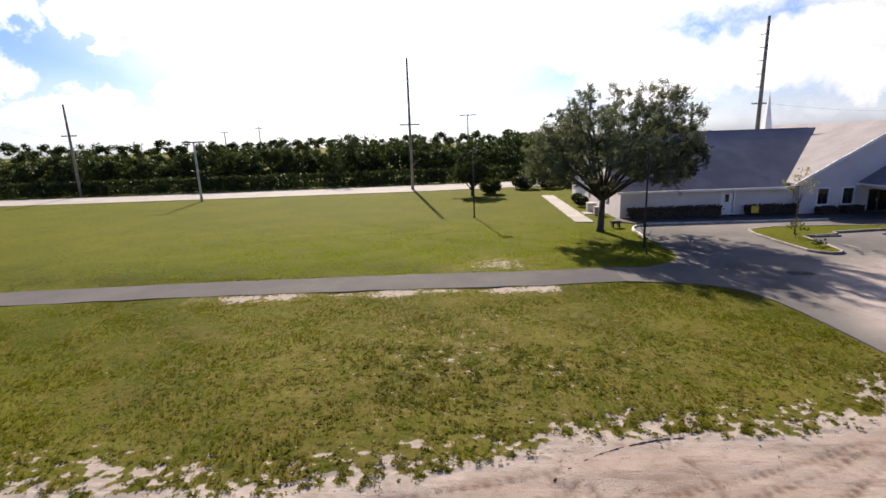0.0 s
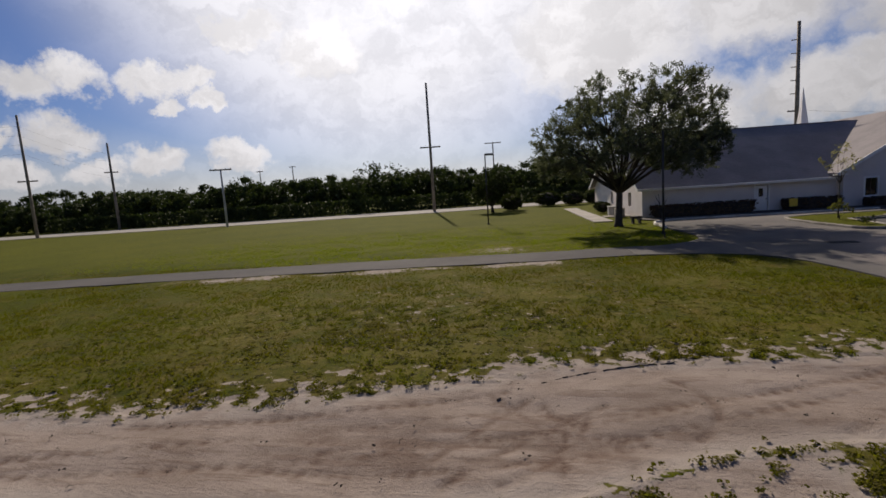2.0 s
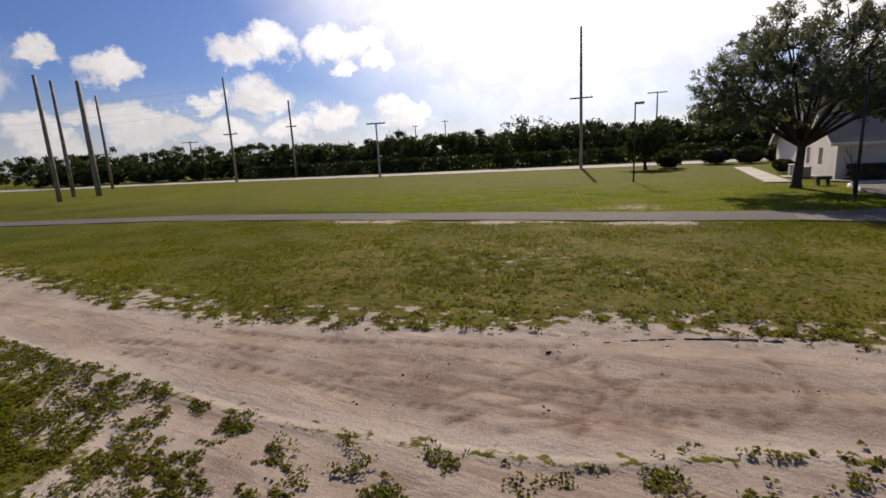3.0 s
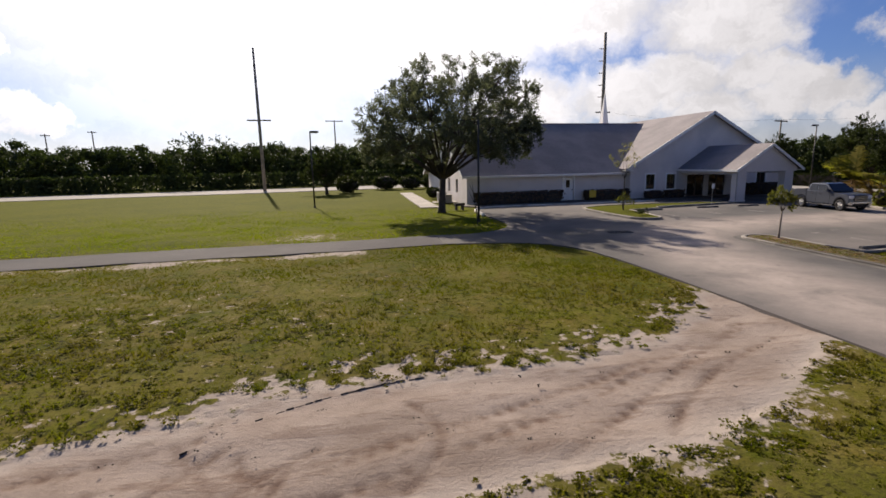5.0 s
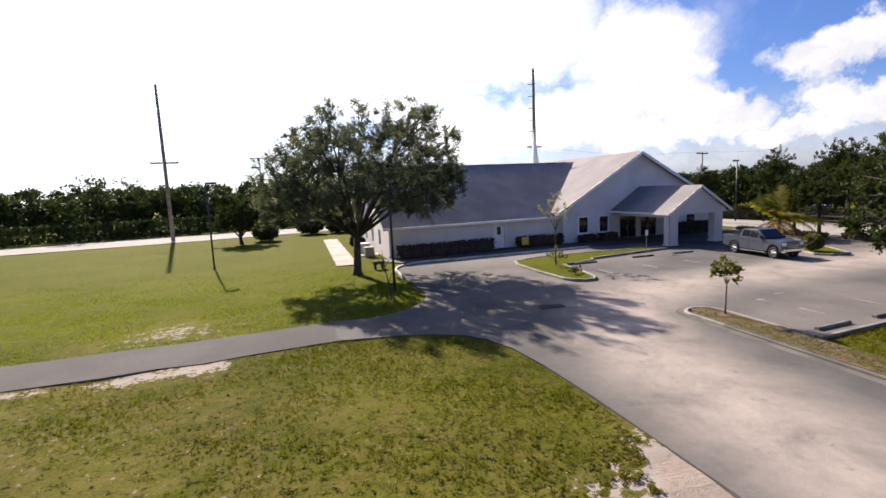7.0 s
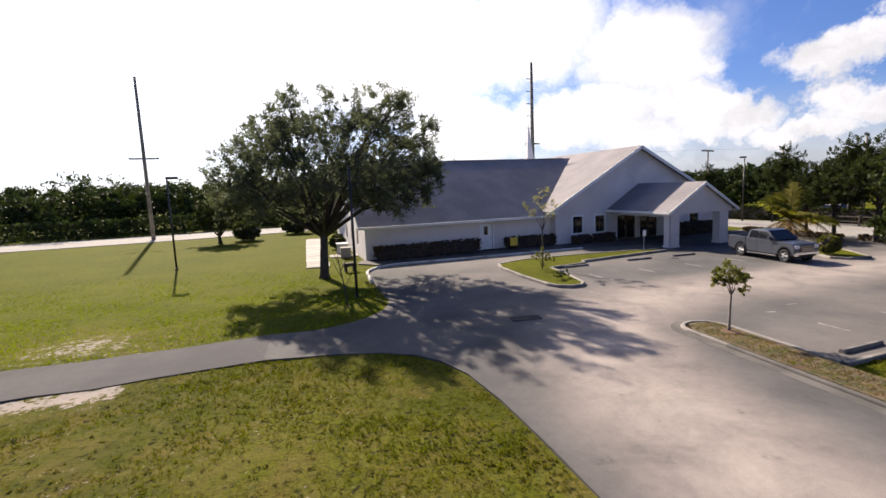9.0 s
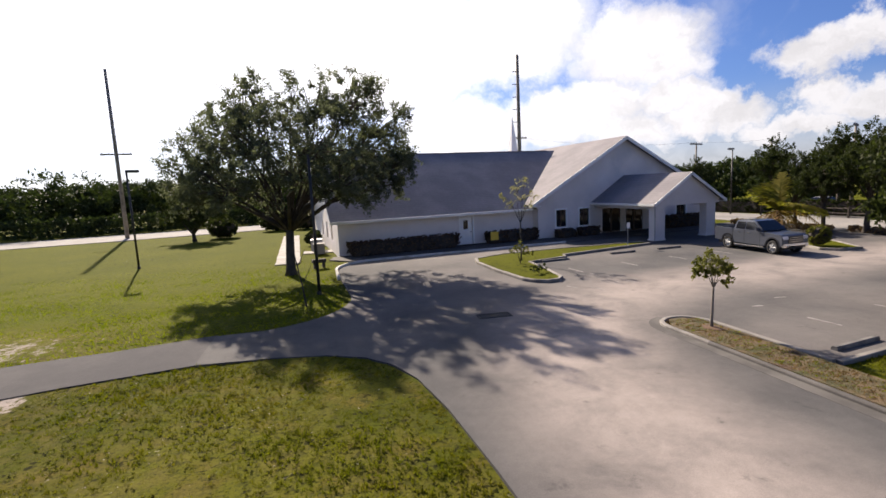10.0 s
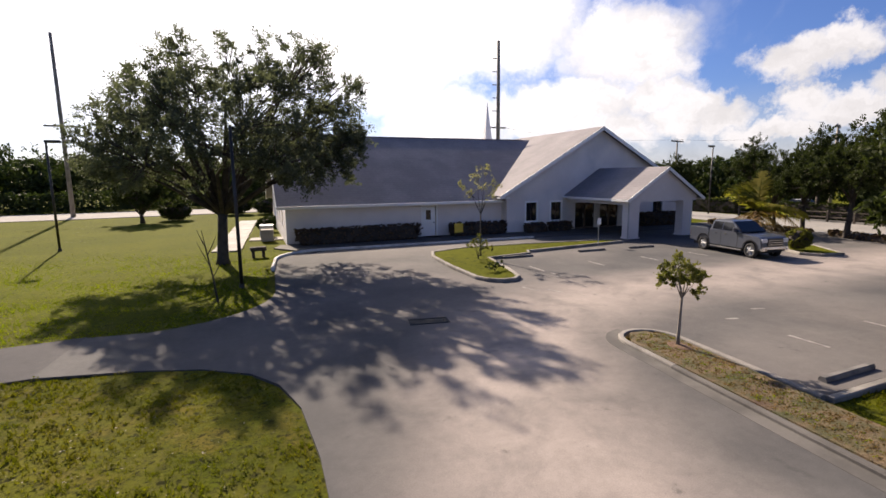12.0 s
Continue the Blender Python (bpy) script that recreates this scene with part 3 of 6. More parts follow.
bm = prism(bmesh.new(), DRIVE, -0.15, 0.02)
for k in range(48):
    bmesh.ops.bisect_plane(bm, geom=bm.verts[:] + bm.edges[:] + bm.faces[:], plane_co=(7.5 + 1.1 * k, 0, 0), plane_no=(1, 0, 0))
for k in range(46):
    bmesh.ops.bisect_plane(bm, geom=bm.verts[:] + bm.edges[:] + bm.faces[:], plane_co=(0, -1.0 + 1.1 * k, 0), plane_no=(0, 1, 0))
driveway = mesh_object("driveway", bm, ASPHALT)
at = np.array([v.co[:2] for v in driveway.data.vertices])
driveway.data.attributes.new("lane", "FLOAT", "POINT").data.foreach_set("value", lane_wear(at[:, 0], at[:, 1]).astype(np.float32))
tagged(driveway, "sun-bleached grey asphalt driveway and car park", "driveway", kind="structure")


def kerb(name, line, width=0.16, height=0.15, mat=KERB, label="pale concrete kerb along the asphalt"):
    """A real raised kerb along a line, rounded on top."""
    bm = bmesh.new()
    pts = [Vector((x, y, 0)) for x, y in line]
    rings = []
    for i, p in enumerate(pts):
        d = (pts[min(i + 1, len(pts) - 1)] - pts[max(i - 1, 0)]).normalized()
        s = Vector((-d.y, d.x, 0)) * width / 2
        rings.append([bm.verts.new(p + s * k + Vector((0, 0, z))) for k, z in ((-1, -0.1), (-1, height * 0.75), (-0.7, height), (0.7, height), (1, height * 0.75), (1, -0.1))])
    for a, b in zip(rings, rings[1:]):
        for k in range(5):
            bm.faces.new((a[k], b[k], b[k + 1], a[k + 1]))
    bm.faces.new(rings[0])
    bm.faces.new(rings[-1][::-1])
    bmesh.ops.recalc_face_normals(bm, faces=bm.faces)
    return tagged(mesh_object(name, bm, mat), label, "kerb", kind="structure")


kerb("kerb_lawn", [(11.42, 37.0), (11.4, 39.6)] + arc(14.3, 39.6, 2.9, 180, 95)[1:] + [(24.0, 43.05), (28.4, 43.35)], mat=PALE_KERB, label="pale painted concrete kerb before the hall")
kerb("kerb_drive", [(22.5, 19.5), (22.45, 23.2)] + arc(21.65, 23.25, 0.75, 0, 180, 8)[1:] + [(20.9, 21.6)], 0.15, 0.11)
kerb("kerb_drive", [(20.9, 21.6), (20.9, 12.0), (20.9, 2.0), (20.9, -40.0)], 0.15, 0.10, mat=GUTTER, label="dark worn concrete kerb along the verge")
bm = bmesh.new()
GUT = [(20.66, -40.0), (20.66, 12.0), (20.66, 23.2)] + arc(21.65, 23.25, 0.98, 180, 100, 5)[1:]
rows = []
for i, (x, y) in enumerate(GUT):
    p, q = Vector((*GUT[max(i - 1, 0)], 0)), Vector((*GUT[min(i + 1, len(GUT) - 1)], 0))
    d = (q - p).normalized()
    s = Vector((-d.y, d.x, 0)) * 0.16
    rows.append([bm.verts.new(Vector((x, y, 0)) + s * k + Vector((0, 0, z))) for k, z in ((1, -0.05), (1, 0.026), (-1, 0.026), (-1, -0.05))])
for a, b in zip(rows, rows[1:]):
    for k in range(3):
        bm.faces.new((a[k], b[k], b[k + 1], a[k + 1]))
bmesh.ops.recalc_face_normals(bm, faces=bm.faces)
tagged(mesh_object("gutter", bm, GUTTER), "dark worn concrete gutter along the verge", "gutter", kind="structure")
kerb("kerb_car_park", [(22.6, 19.45), (33.5, 20.75), (46.0, 21.5)], 0.18, 0.08)
# grassed islands
ISLAND = [(19.9, 39.0), (19.55, 37.6), (19.65, 34.6), (19.95, 31.9), (20.25, 31.3), (20.75, 31.0), (21.3, 31.05), (21.7, 31.5), (21.95, 33.2), (22.2, 36.2), (24.9, 36.9), (25.1, 37.6), (32.6, 39.2), (32.4, 40.0), (26.0, 40.2), (22.0, 39.9)]
isl = mesh_object("island_lawn", prism(bmesh.new(), ISLAND, -0.05, 0.13), LAWN)
tagged(isl, "raised grass island in the car park", "island", kind="structure")
kerb("kerb_island", ISLAND + ISLAND[:1], 0.18, 0.17)
MULCH_BED = [(21.05, 9.0), (22.3, 9.0), (22.3, 23.2), (21.9, 23.8), (21.4, 23.8), (21.0, 23.2)]
tagged(mesh_object("verge", prism(bmesh.new(), MULCH_BED, -0.05, 0.10), DRY_VERGE), "strip of dry grass and brown mulch beside the drive", "planting bed", kind="structure")

# far road with a low kerb
bm = bmesh.new()
prism(bm, [(-320, 18), (-96, 66), (-48, 71), (-13, 75.8), (3, 79), (40, 88), (120, 98), (120, 108), (40, 99), (2, 90), (-22, 86.5), (-64, 80.5), (-110, 75), (-320, 30)], -0.1, 0.03)
tagged(mesh_object("road", bm, ROAD), "pale concrete road beyond the lawn", "road", kind="structure")
# walk up to the side of the building, slab by slab
walk_base = thing("side_walk", "pale concrete footpath of square slabs through the lawn", "footpath", kind="structure")
slab = boxes((-0.82, -0.78, -0.12, 0.82, 0.78, 0.035), bevel=0.012)
first_slab = part("slab", slab, CONCRETE, walk_base)
first_slab.location = (8.3, 45.0, 0)
for k in range(1, 14):
    ob = new("slab", first_slab.data)
    ob.parent = walk_base
    ob.location, ob.rotation_euler = (8.3 - 0.072 * k + 0.02 * math.sin(k * 2.1), 45.0 + 1.575 * k, 0.006 * math.sin(k * 1.7)), (0, 0, radians(2.6))
for k in range(2):
    ob = new("slab", first_slab.data)
    ob.parent = walk_base
    ob.location = (9.95 + 1.66 * k, 49.75, 0.002)

# ---- the building ----
BASE = Matrix.Translation((11.8, 45.8, 0)) @ Matrix.Rotation(radians(6.0), 4, "Z")
hall = thing("church_hall", "single-storey white stucco hall with grey shingle gable roofs", "building", BASE)


def wall_with_holes(u0, u1, z0, z1, v, thick, holes, top=None):
    """A wall in the plane v, openings cut through it; top: apex (u, z) of a gable."""
    bm = bmesh.new()
    us = sorted({u0, u1, *[h[0] for h in holes], *[h[1] for h in holes]})
    zs = sorted({z0, z1, *[h[2] for h in holes], *[h[3] for h in holes]})
    for a, b in zip(us, us[1:]):
        for c, d in zip(zs, zs[1:]):
            if any(h[0] <= a and b <= h[1] and h[2] <= c and d <= h[3] for h in holes):
                continue
            box(bm, a, v, c, b, v + thick, d)
    if top:
        tri = [(u0, z1), (u1, z1), top]
        f = [bm.verts.new((u, v, z)) for u, z in tri]
        g = [bm.verts.new((u, v + thick, z)) for u, z in tri]
        bm.faces.new(f)
        bm.faces.new(g[::-1])
        for i in range(3):
            bm.faces.new((f[i], g[i], g[(i + 1) % 3], f[(i + 1) % 3]))
    bmesh.ops.remove_doubles(bm, verts=bm.verts, dist=0.001)
    bmesh.ops.recalc_face_normals(bm, faces=bm.faces)
    return bm


GLASS, _, gb = material("dark window glass", 0.06)
gb.inputs["Base Color"].default_value = (0.012, 0.013, 0.015, 1)
DOOR_BROWN = plain("bronze door frame", (0.10, 0.07, 0.05), 0.45)

MAIN_EAVE, MAIN_RIDGE, RIDGE_V = 2.42, 7.78, 8.4
SLOPE = (MAIN_RIDGE - MAIN_EAVE) / (RIDGE_V + 0.6)
plate = MAIN_EAVE + 0.6 * SLOPE - 0.12
# hall walls
part("front_wall", wall_with_holes(0.0, 16.0, -0.2, 2.62, 0.0, 0.22, [(9.48, 10.52, 0.05, 2.22)]), STUCCO, hall)
side = wall_with_holes(0.22, 16.6, -0.2, plate + 0.1, 0.0, 0.22, [(3.0, 3.9, 0.9, 2.2), (6.0, 6.9, 0.9, 2.2), (9.0, 9.9, 0.9, 2.2)], (8.4, MAIN_RIDGE - 0.2))
bmesh.ops.transform(side, matrix=Matrix.Translation((0.22, 0, 0)) @ Matrix.Rotation(radians(90), 4, "Z"), verts=side.verts)
part("side_wall", side, STUCCO, hall)
part("back_wall", boxes((0.0, 16.6, -0.2, 34.0, 16.8, 2.7)), STUCCO, hall)
# hall roof
for name, v_e, v_r in (("front_roof", -0.62, RIDGE_V), ("back_roof", 17.42, RIDGE_V)):
    bm = bmesh.new()
    panel(bm, [(-0.55, v_e, MAIN_EAVE + 0.14), (24.0, v_e, MAIN_EAVE + 0.14), (24.0, v_r, MAIN_RIDGE), (-0.55, v_r, MAIN_RIDGE)], 0.12)
    part(name, bm, SHINGLE, hall, "grey-brown asphalt shingle roof slope")
part("ridge_cap", boxes((-0.56, RIDGE_V - 0.14, MAIN_RIDGE - 0.06, 22.8, RIDGE_V + 0.14, MAIN_RIDGE + 0.03), bevel=0.02), SHINGLE, hall)
part("gutter", boxes((-0.56, -0.74, MAIN_EAVE - 0.06, 15.6, -0.625, MAIN_EAVE + 0.13), bevel=0.02), TRIM, hall, "white fascia and gutter")
part("soffit", boxes((-0.5, -0.62, MAIN_EAVE - 0.03, 15.9, -0.002, MAIN_EAVE + 0.01)), TRIM, hall)
for k, (va, vb) in enumerate(((-0.65, RIDGE_V), (17.45, RIDGE_V))):
    bm = bmesh.new()
    panel(bm, [(-0.60, va, MAIN_EAVE + 0.12), (-0.555, va, MAIN_EAVE + 0.12), (-0.555, vb, MAIN_RIDGE - 0.01), (-0.60, vb, MAIN_RIDGE - 0.01)], 0.24)
    part("bargeboard", bm, TRIM, hall)
# front door with its small pane
door = part("door", boxes((9.52, 0.04, 0.06, 10.48, 0.10, 2.18), bevel=0.01), TRIM, hall, "white panelled side door with small pane")
part("pane", boxes((9.75, 0.025, 1.25, 10.12, 0.045, 1.95)), GLASS, door)
part("handle", boxes((10.32, -0.01, 1.0, 10.42, 0.04, 1.06), bevel=0.01), DARK_METAL, door)
part("door_frame", boxes((9.36, -0.03, 0.0, 9.48, 0.06, 2.34), (10.52, -0.03, 0.0, 10.64, 0.06, 2.34), (9.48, -0.03, 2.22, 10.52, 0.06, 2.34)), TRIM, hall)
part("step", boxes((9.3, -1.0, -0.05, 10.7, -0.01, 0.05), bevel=0.02), CONCRETE, hall)

# wing with the big gable
WV, WA, WAPEX, WEAVE = -0.8, 24.5, 8.2, 2.88
WS = (WAPEX - WEAVE) / (WA - 15.2)
openings = [(17.72, 18.67, 0.88, 2.28), (20.0, 20.95, 0.86, 2.26), (22.35, 24.3, 0.04, 2.12), (24.85, 26.75, 0.04, 2.12), (30.6, 31.7, 0.9, 2.18)]
wz = WEAVE + (16.0 - 15.2) * WS - 0.16
part("gable_wall", wall_with_holes(16.0, 33.7, -0.2, wz, WV, 0.22, openings, (WA, WAPEX - 0.16)), STUCCO, hall, "white stucco gable wall")
part("wing_side", boxes((15.99, WV + 0.22, -0.2, 16.21, 0.0, 2.62)), STUCCO, hall)
part("wing_end", boxes((33.5, WV + 0.22, -0.2, 33.7, 16.6, wz)), STUCCO, hall)
for ue in (15.2, 34.5):
    bm = bmesh.new()
    panel(bm, [(ue, WV - 0.5, WEAVE), (WA, WV - 0.5, WAPEX), (WA, 17.5, WAPEX), (ue, 17.5, WEAVE)], 0.12)
    part("wing_roof", bm, SHINGLE, hall, "grey shingle roof slope over the wing")
for ue in (15.15, 34.55):
    bm = bmesh.new()
    panel(bm, [(ue, WV - 0.56, WEAVE - 0.02), (WA, WV - 0.56, WAPEX - 0.01), (WA, WV - 0.505, WAPEX - 0.01), (ue, WV - 0.505, WEAVE - 0.02)], 0.26)
    part("bargeboard", bm, TRIM, hall)
part("eave_return", boxes((15.15, WV - 0.5, WEAVE - 0.22, 16.0, WV + 0.0, WEAVE - 0.12)), TRIM, hall)


def window(u0, u1, z0, z1, v, parent):
    win = part("window", boxes((u0, v + 0.08, z0, u1, v + 0.10, z1)), GLASS, parent, "dark window with white surround")
    t = 0.13
    part("window_frame", boxes((u0 - t, v - 0.03, z0 - t, u0, v + 0.05, z1 + t), (u1, v - 0.03, z0 - t, u1 + t, v + 0.05, z1 + t), (u0, v - 0.03, z1, u1, v + 0.05, z1 + t), (u0, v - 0.03, z0 - t, u1, v + 0.05, z0)), TRIM, win)
    part("mullion", boxes(((u0 + u1) / 2 - 0.02, v + 0.05, z0, (u0 + u1) / 2 + 0.02, v + 0.08, z1)), DOOR_BROWN, win)
    part("window_sill", boxes((u0 - 0.14, v - 0.08, z0 - 0.15, u1 + 0.14, v + 0.02, z0 - t), bevel=0.01), TRIM, win)


for o in (openings[0], openings[1], openings[4]):
    window(*o, WV, hall)
for u0, u1, z0, z1 in openings[2:4]:
    mid = (u0 + u1) / 2
    for a, b in ((u0, mid - 0.02), (mid + 0.02, u1)):
        leaf = part("glass_door", boxes((a + 0.08, WV + 0.1, z0 + 0.1, b - 0.08, WV + 0.12, z1 - 0.08)), GLASS, hall, "brown-framed glass entrance door")
        part("door_frame", boxes((a, WV + 0.06, z0, a + 0.08, WV + 0.14, z1), (b - 0.08, WV + 0.06, z0, b, WV + 0.14, z1), (a + 0.08, WV + 0.06, z1 - 0.08, b - 0.08, WV + 0.14, z1), (a + 0.08, WV + 0.06, z0, b - 0.08, WV + 0.14, z0 + 0.1)), DOOR_BROWN, leaf)
        part("handle", boxes((b - 0.16, WV + 0.0, 0.9, b - 0.13, WV + 0.05, 1.25)), GREY_METAL, leaf)

# portico on two square columns
PV0, PV1, PU0, PU1, PA, PEAVE, PAPEX = -7.9, WV - 0.002, 21.15, 28.1, 24.6, 2.72, 4.88
for ue in (PU0, PU1):
    bm = bmesh.new()
    panel(bm, [(ue, PV0, PEAVE), (PA, PV0, PAPEX), (PA, PV1, PAPEX), (ue, PV1, PEAVE)], 0.1)
    part("portico_roof", bm, SHINGLE, hall, "grey shingle roof slope over the portico")
    bm = bmesh.new()
    e = ue - 0.05 if ue < PA else ue + 0.05
    panel(bm, [(e, PV0 - 0.05, PEAVE - 0.03), (PA, PV0 - 0.05, PAPEX - 0.01), (PA, PV0 - 0.003, PAPEX - 0.01), (e, PV0 - 0.003, PEAVE - 0.03)], 0.2)
    part("bargeboard", bm, TRIM, hall)
    part("gutter", boxes((min(e, ue), PV0, PEAVE - 0.17, max(e, ue), PV1, PEAVE - 0.01)), TRIM, hall)
gable = bmesh.new()
sl = (PAPEX - PEAVE) / (PA - PU0)
for v0 in (-7.6,):
    tri = [(21.5, 2.5), (27.7, 2.5), (27.7, PAPEX - sl * (27.7 - PA) - 0.13), (PA, PAPEX - 0.14), (21.5, PEAVE + sl * 0.35 - 0.13)]
    f = [gable.verts.new((u, v0, z)) for u, z in tri]
    g = [gable.verts.new((u, v0 + 0.5, z)) for u, z in tri]
    gable.faces.new(f)
    gable.faces.new(g[::-1])
    for i in range(5):
        gable.faces.new((f[i], g[i], g[(i + 1) % 5], f[(i + 1) % 5]))
bmesh.ops.recalc_face_normals(gable, faces=gable.faces)
part("portico_gable", gable, STUCCO, hall, "white stucco gable over the portico")
for u in (21.5, 26.4):
    part("column", boxes((u, -7.65, -0.1, u + 0.9, -7.0, 2.5), bevel=0.02), STUCCO, hall, "square white stucco column")
    part("column_base", boxes((u - 0.06, -7.71, -0.1, u + 0.96, -6.94, 0.12), bevel=0.02), STUCCO, hall)
for u in (21.5, 27.3):
    part("beam", boxes((u, -7.09, 2.3, u + 0.4, PV1, 2.54)), STUCCO, hall)
part("portico_ceiling", boxes((21.9, -7.09, 2.55, 27.3, PV1, 2.6)), TRIM, hall)
part("downpipe", tube(bmesh.new(), [(21.4, -7.7, 0.05), (21.4, -7.7, 2.5)], [0.05, 0.05]), GREY_METAL, hall)
# white spire behind the ridge
bm = bmesh.new()
box(bm, 21.0, 12.6, 2.6, 22.0, 13.6, 7.0)
base4 = [bm.verts.new(c) for c in ((21.0, 12.6, 7.0), (22.0, 12.6, 7.0), (22.0, 13.6, 7.0), (21.0, 13.6, 7.0))]
tip = bm.verts.new((21.5, 13.1, 12.1))
for i in range(4):
    bm.faces.new((base4[i], base4[(i + 1) % 4], tip))
part("spire", bm, TRIM, hall, "slim white metal spire")

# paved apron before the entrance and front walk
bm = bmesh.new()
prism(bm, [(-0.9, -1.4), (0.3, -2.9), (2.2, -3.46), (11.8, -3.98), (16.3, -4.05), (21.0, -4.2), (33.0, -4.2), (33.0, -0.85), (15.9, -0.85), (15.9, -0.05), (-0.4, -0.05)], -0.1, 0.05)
# the dark colour carries the shade that the hall casts here
walkway = mesh_object("front_walk", bm, SHADED_WALK)
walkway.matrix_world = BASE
tagged(walkway, "concrete walk along the front of the hall, coloured dark for shade", "footpath", kind="structure")

# ---- trees and shrubs ----
def sprigs(centres, hearts, reach, each, per, size, rng):
    """Leafy twigs that grow from each centre outwards and up: leaves set close along short lines."""
    n = len(centres) * each
    at, heart, reach = np.repeat(np.asarray(centres), each, 0), np.repeat(np.asarray(hearts), each, 0), np.repeat(np.asarray(reach), each)[:, None]
    out = at - heart
    out /= np.linalg.norm(out, axis=1, keepdims=True) + 1e-6
    way = out * 0.8 + rng.normal(size=(n, 3)) * 0.55 + (0, 0, 0.35)
    way /= np.linalg.norm(way, axis=1, keepdims=True)
    foot = at + rng.normal(size=(n, 3)) * reach * 0.33
    f = rng.random((n, per, 1))
    spot = foot[:, None] + way[:, None] * reach[:, None] * (f * 1.3 - 0.4) + rng.normal(size=(n, per, 3)) * reach[:, None] * (0.20 - 0.10 * f)
    spot[..., 2] -= (f[..., 0] ** 2) * reach * 0.15
    along = way[:, None] * 0.7 + rng.normal(size=(n, per, 3)) * 0.7
    along /= np.linalg.norm(along, axis=2, keepdims=True)
    side = np.cross(along, rng.normal(size=(n, per, 3)))
    side /= np.linalg.norm(side, axis=2, keepdims=True) + 1e-9
    s = size * rng.uniform(0.55, 1.35, (n, per, 1))
    verts = np.stack([spot - along * s, spot + side * s * 0.45, spot + along * s, spot - side * s * 0.45], 2).reshape(-1, 3)
    return verts, np.arange(len(verts)).reshape(-1, 4)


def grow(rng, trunk, fork, lobes, clumps, per, size, flat=0.9, each=4):
    """A tree in local coordinates: a trunk that forks at a height, limbs to the lobes (x, y, z, radius) and leafy sprigs round them.
    Returns the wood's bmesh and the leaves' verts and faces."""
    wood = bmesh.new()
    lean = rng.uniform(-0.8, 0.8, 2) * trunk
    top = Vector((lean[0], lean[1], fork))
    tube(wood, [(0, 0, -0.15), (0, 0, 0.25), (lean[0] * 0.5, lean[1] * 0.5, fork * 0.55), top], [trunk * 1.5, trunk * 1.08, trunk * 0.92, trunk * 0.85], 10)
    centres, hearts, reach = [], [], []
    for x, y, z, r in lobes:
        goal = Vector((x, y, z))
        bend = top.lerp(goal, 0.45) + Vector((rng.normal() * 0.2, rng.normal() * 0.2, 0.25 + 0.1 * r)) * min(1.0, r)
        mid = top.lerp(goal, 0.75) + Vector((rng.normal() * 0.25, rng.normal() * 0.25, 0.2)) * min(1.0, r)
        tube(wood, [top - Vector((0, 0, 0.2 * min(1.0, r))), bend, mid, goal + Vector((0, 0, r * 0.4))], [trunk * 0.46, trunk * 0.30, trunk * 0.16, 0.02 * min(1.0, r)], 7)
        n = max(4, int(clumps * r ** 2))
        for k in range(n):
            d = rng.normal(size=3)
            d /= np.linalg.norm(d)
            d[2] = d[2] * (0.75 if d[2] < 0 else 1.0)
            c = np.array((x, y, z)) + d * r * rng.uniform(0.45, 1.15) * (1, 1, flat)
            centres.append(c)
            hearts.append((x, y, z - 0.3 * r))
            reach.append(rng.uniform(0.45, 1.0) * (0.45 + 0.16 * r) * min(1.0, r * 1.6))
            if k % 2 == 0:
                q = min(1.0, r)
                tube(wood, [mid.lerp(goal, 0.4), mid.lerp(Vector(c), 0.6) + Vector((0, 0, 0.1 * q)), Vector(c)], [0.05 * q, 0.03 * q, 0.012 * q], 4)
    v, f = sprigs(centres, hearts, reach, each, per, size, rng)
    return wood, v, f


def tree(name, label, where, rng, leaf_mat, trunk, fork, lobes, clumps, per, size, category="tree", group="", turn=0.0, wood_mat=None):
    t = thing(name, label, category, Matrix.Translation(where) @ Matrix.Rotation(turn, 4, "Z"), group)
    wood, v, f = grow(rng, trunk, fork, lobes, clumps, per, size)
    part("trunk", wood, wood_mat or BARK, t, "pale grey bark" if wood_mat else "dark rough bark", smooth=True)
    raw("crown", v.tolist(), f.tolist(), leaf_mat, t)
    return t


rng = np.random.default_rng(5)
OAK_LOBES = [(-4.77, 0.19, 5.2, 1.6), (-2.87, -2.75, 5.2, 1.9), (-2.67, 3.03, 5.2, 1.9), (6.01, 0.19, 5.3, 1.8), (3.91, -3.03, 5.2, 1.8), (3.51, 3.22, 5.3, 1.9), (0.61, -4.17, 5.8, 1.9), (0.52, 4.36, 6.0, 1.8),
             (-4.27, 0.38, 6.9, 1.7), (-2.67, 1.13, 7.6, 2.19), (-1.28, -2.28, 7.4, 2.19), (1.32, 2.28, 7.6, 2.19), (2.71, -2.08, 7.4, 2.19), (5.71, 0.38, 7.3, 2.1), (4.51, 2.28, 7.2, 1.9), (-2.87, 0.57, 8.55, 1.6),
             (-0.88, 0.76, 9.5, 1.9), (1.61, -0.38, 9.6, 1.9), (4.31, -0.38, 9.5, 1.9), (6.01, 0.57, 8.55, 1.5), (-1.37, -0.19, 10.6, 0.9), (1.21, 0.57, 10.8, 0.9), (4.71, 0.19, 10.8, 1.0), (4.0, 0.38, 9.9, 1.19),
             (6.6, -0.19, 5.9, 1.7), (5.01, -1.13, 4.7, 1.5), (2.51, -1.71, 4.7, 1.4), (-4.07, -0.76, 4.7, 1.4), (-5.07, 1.13, 6.2, 1.4)]
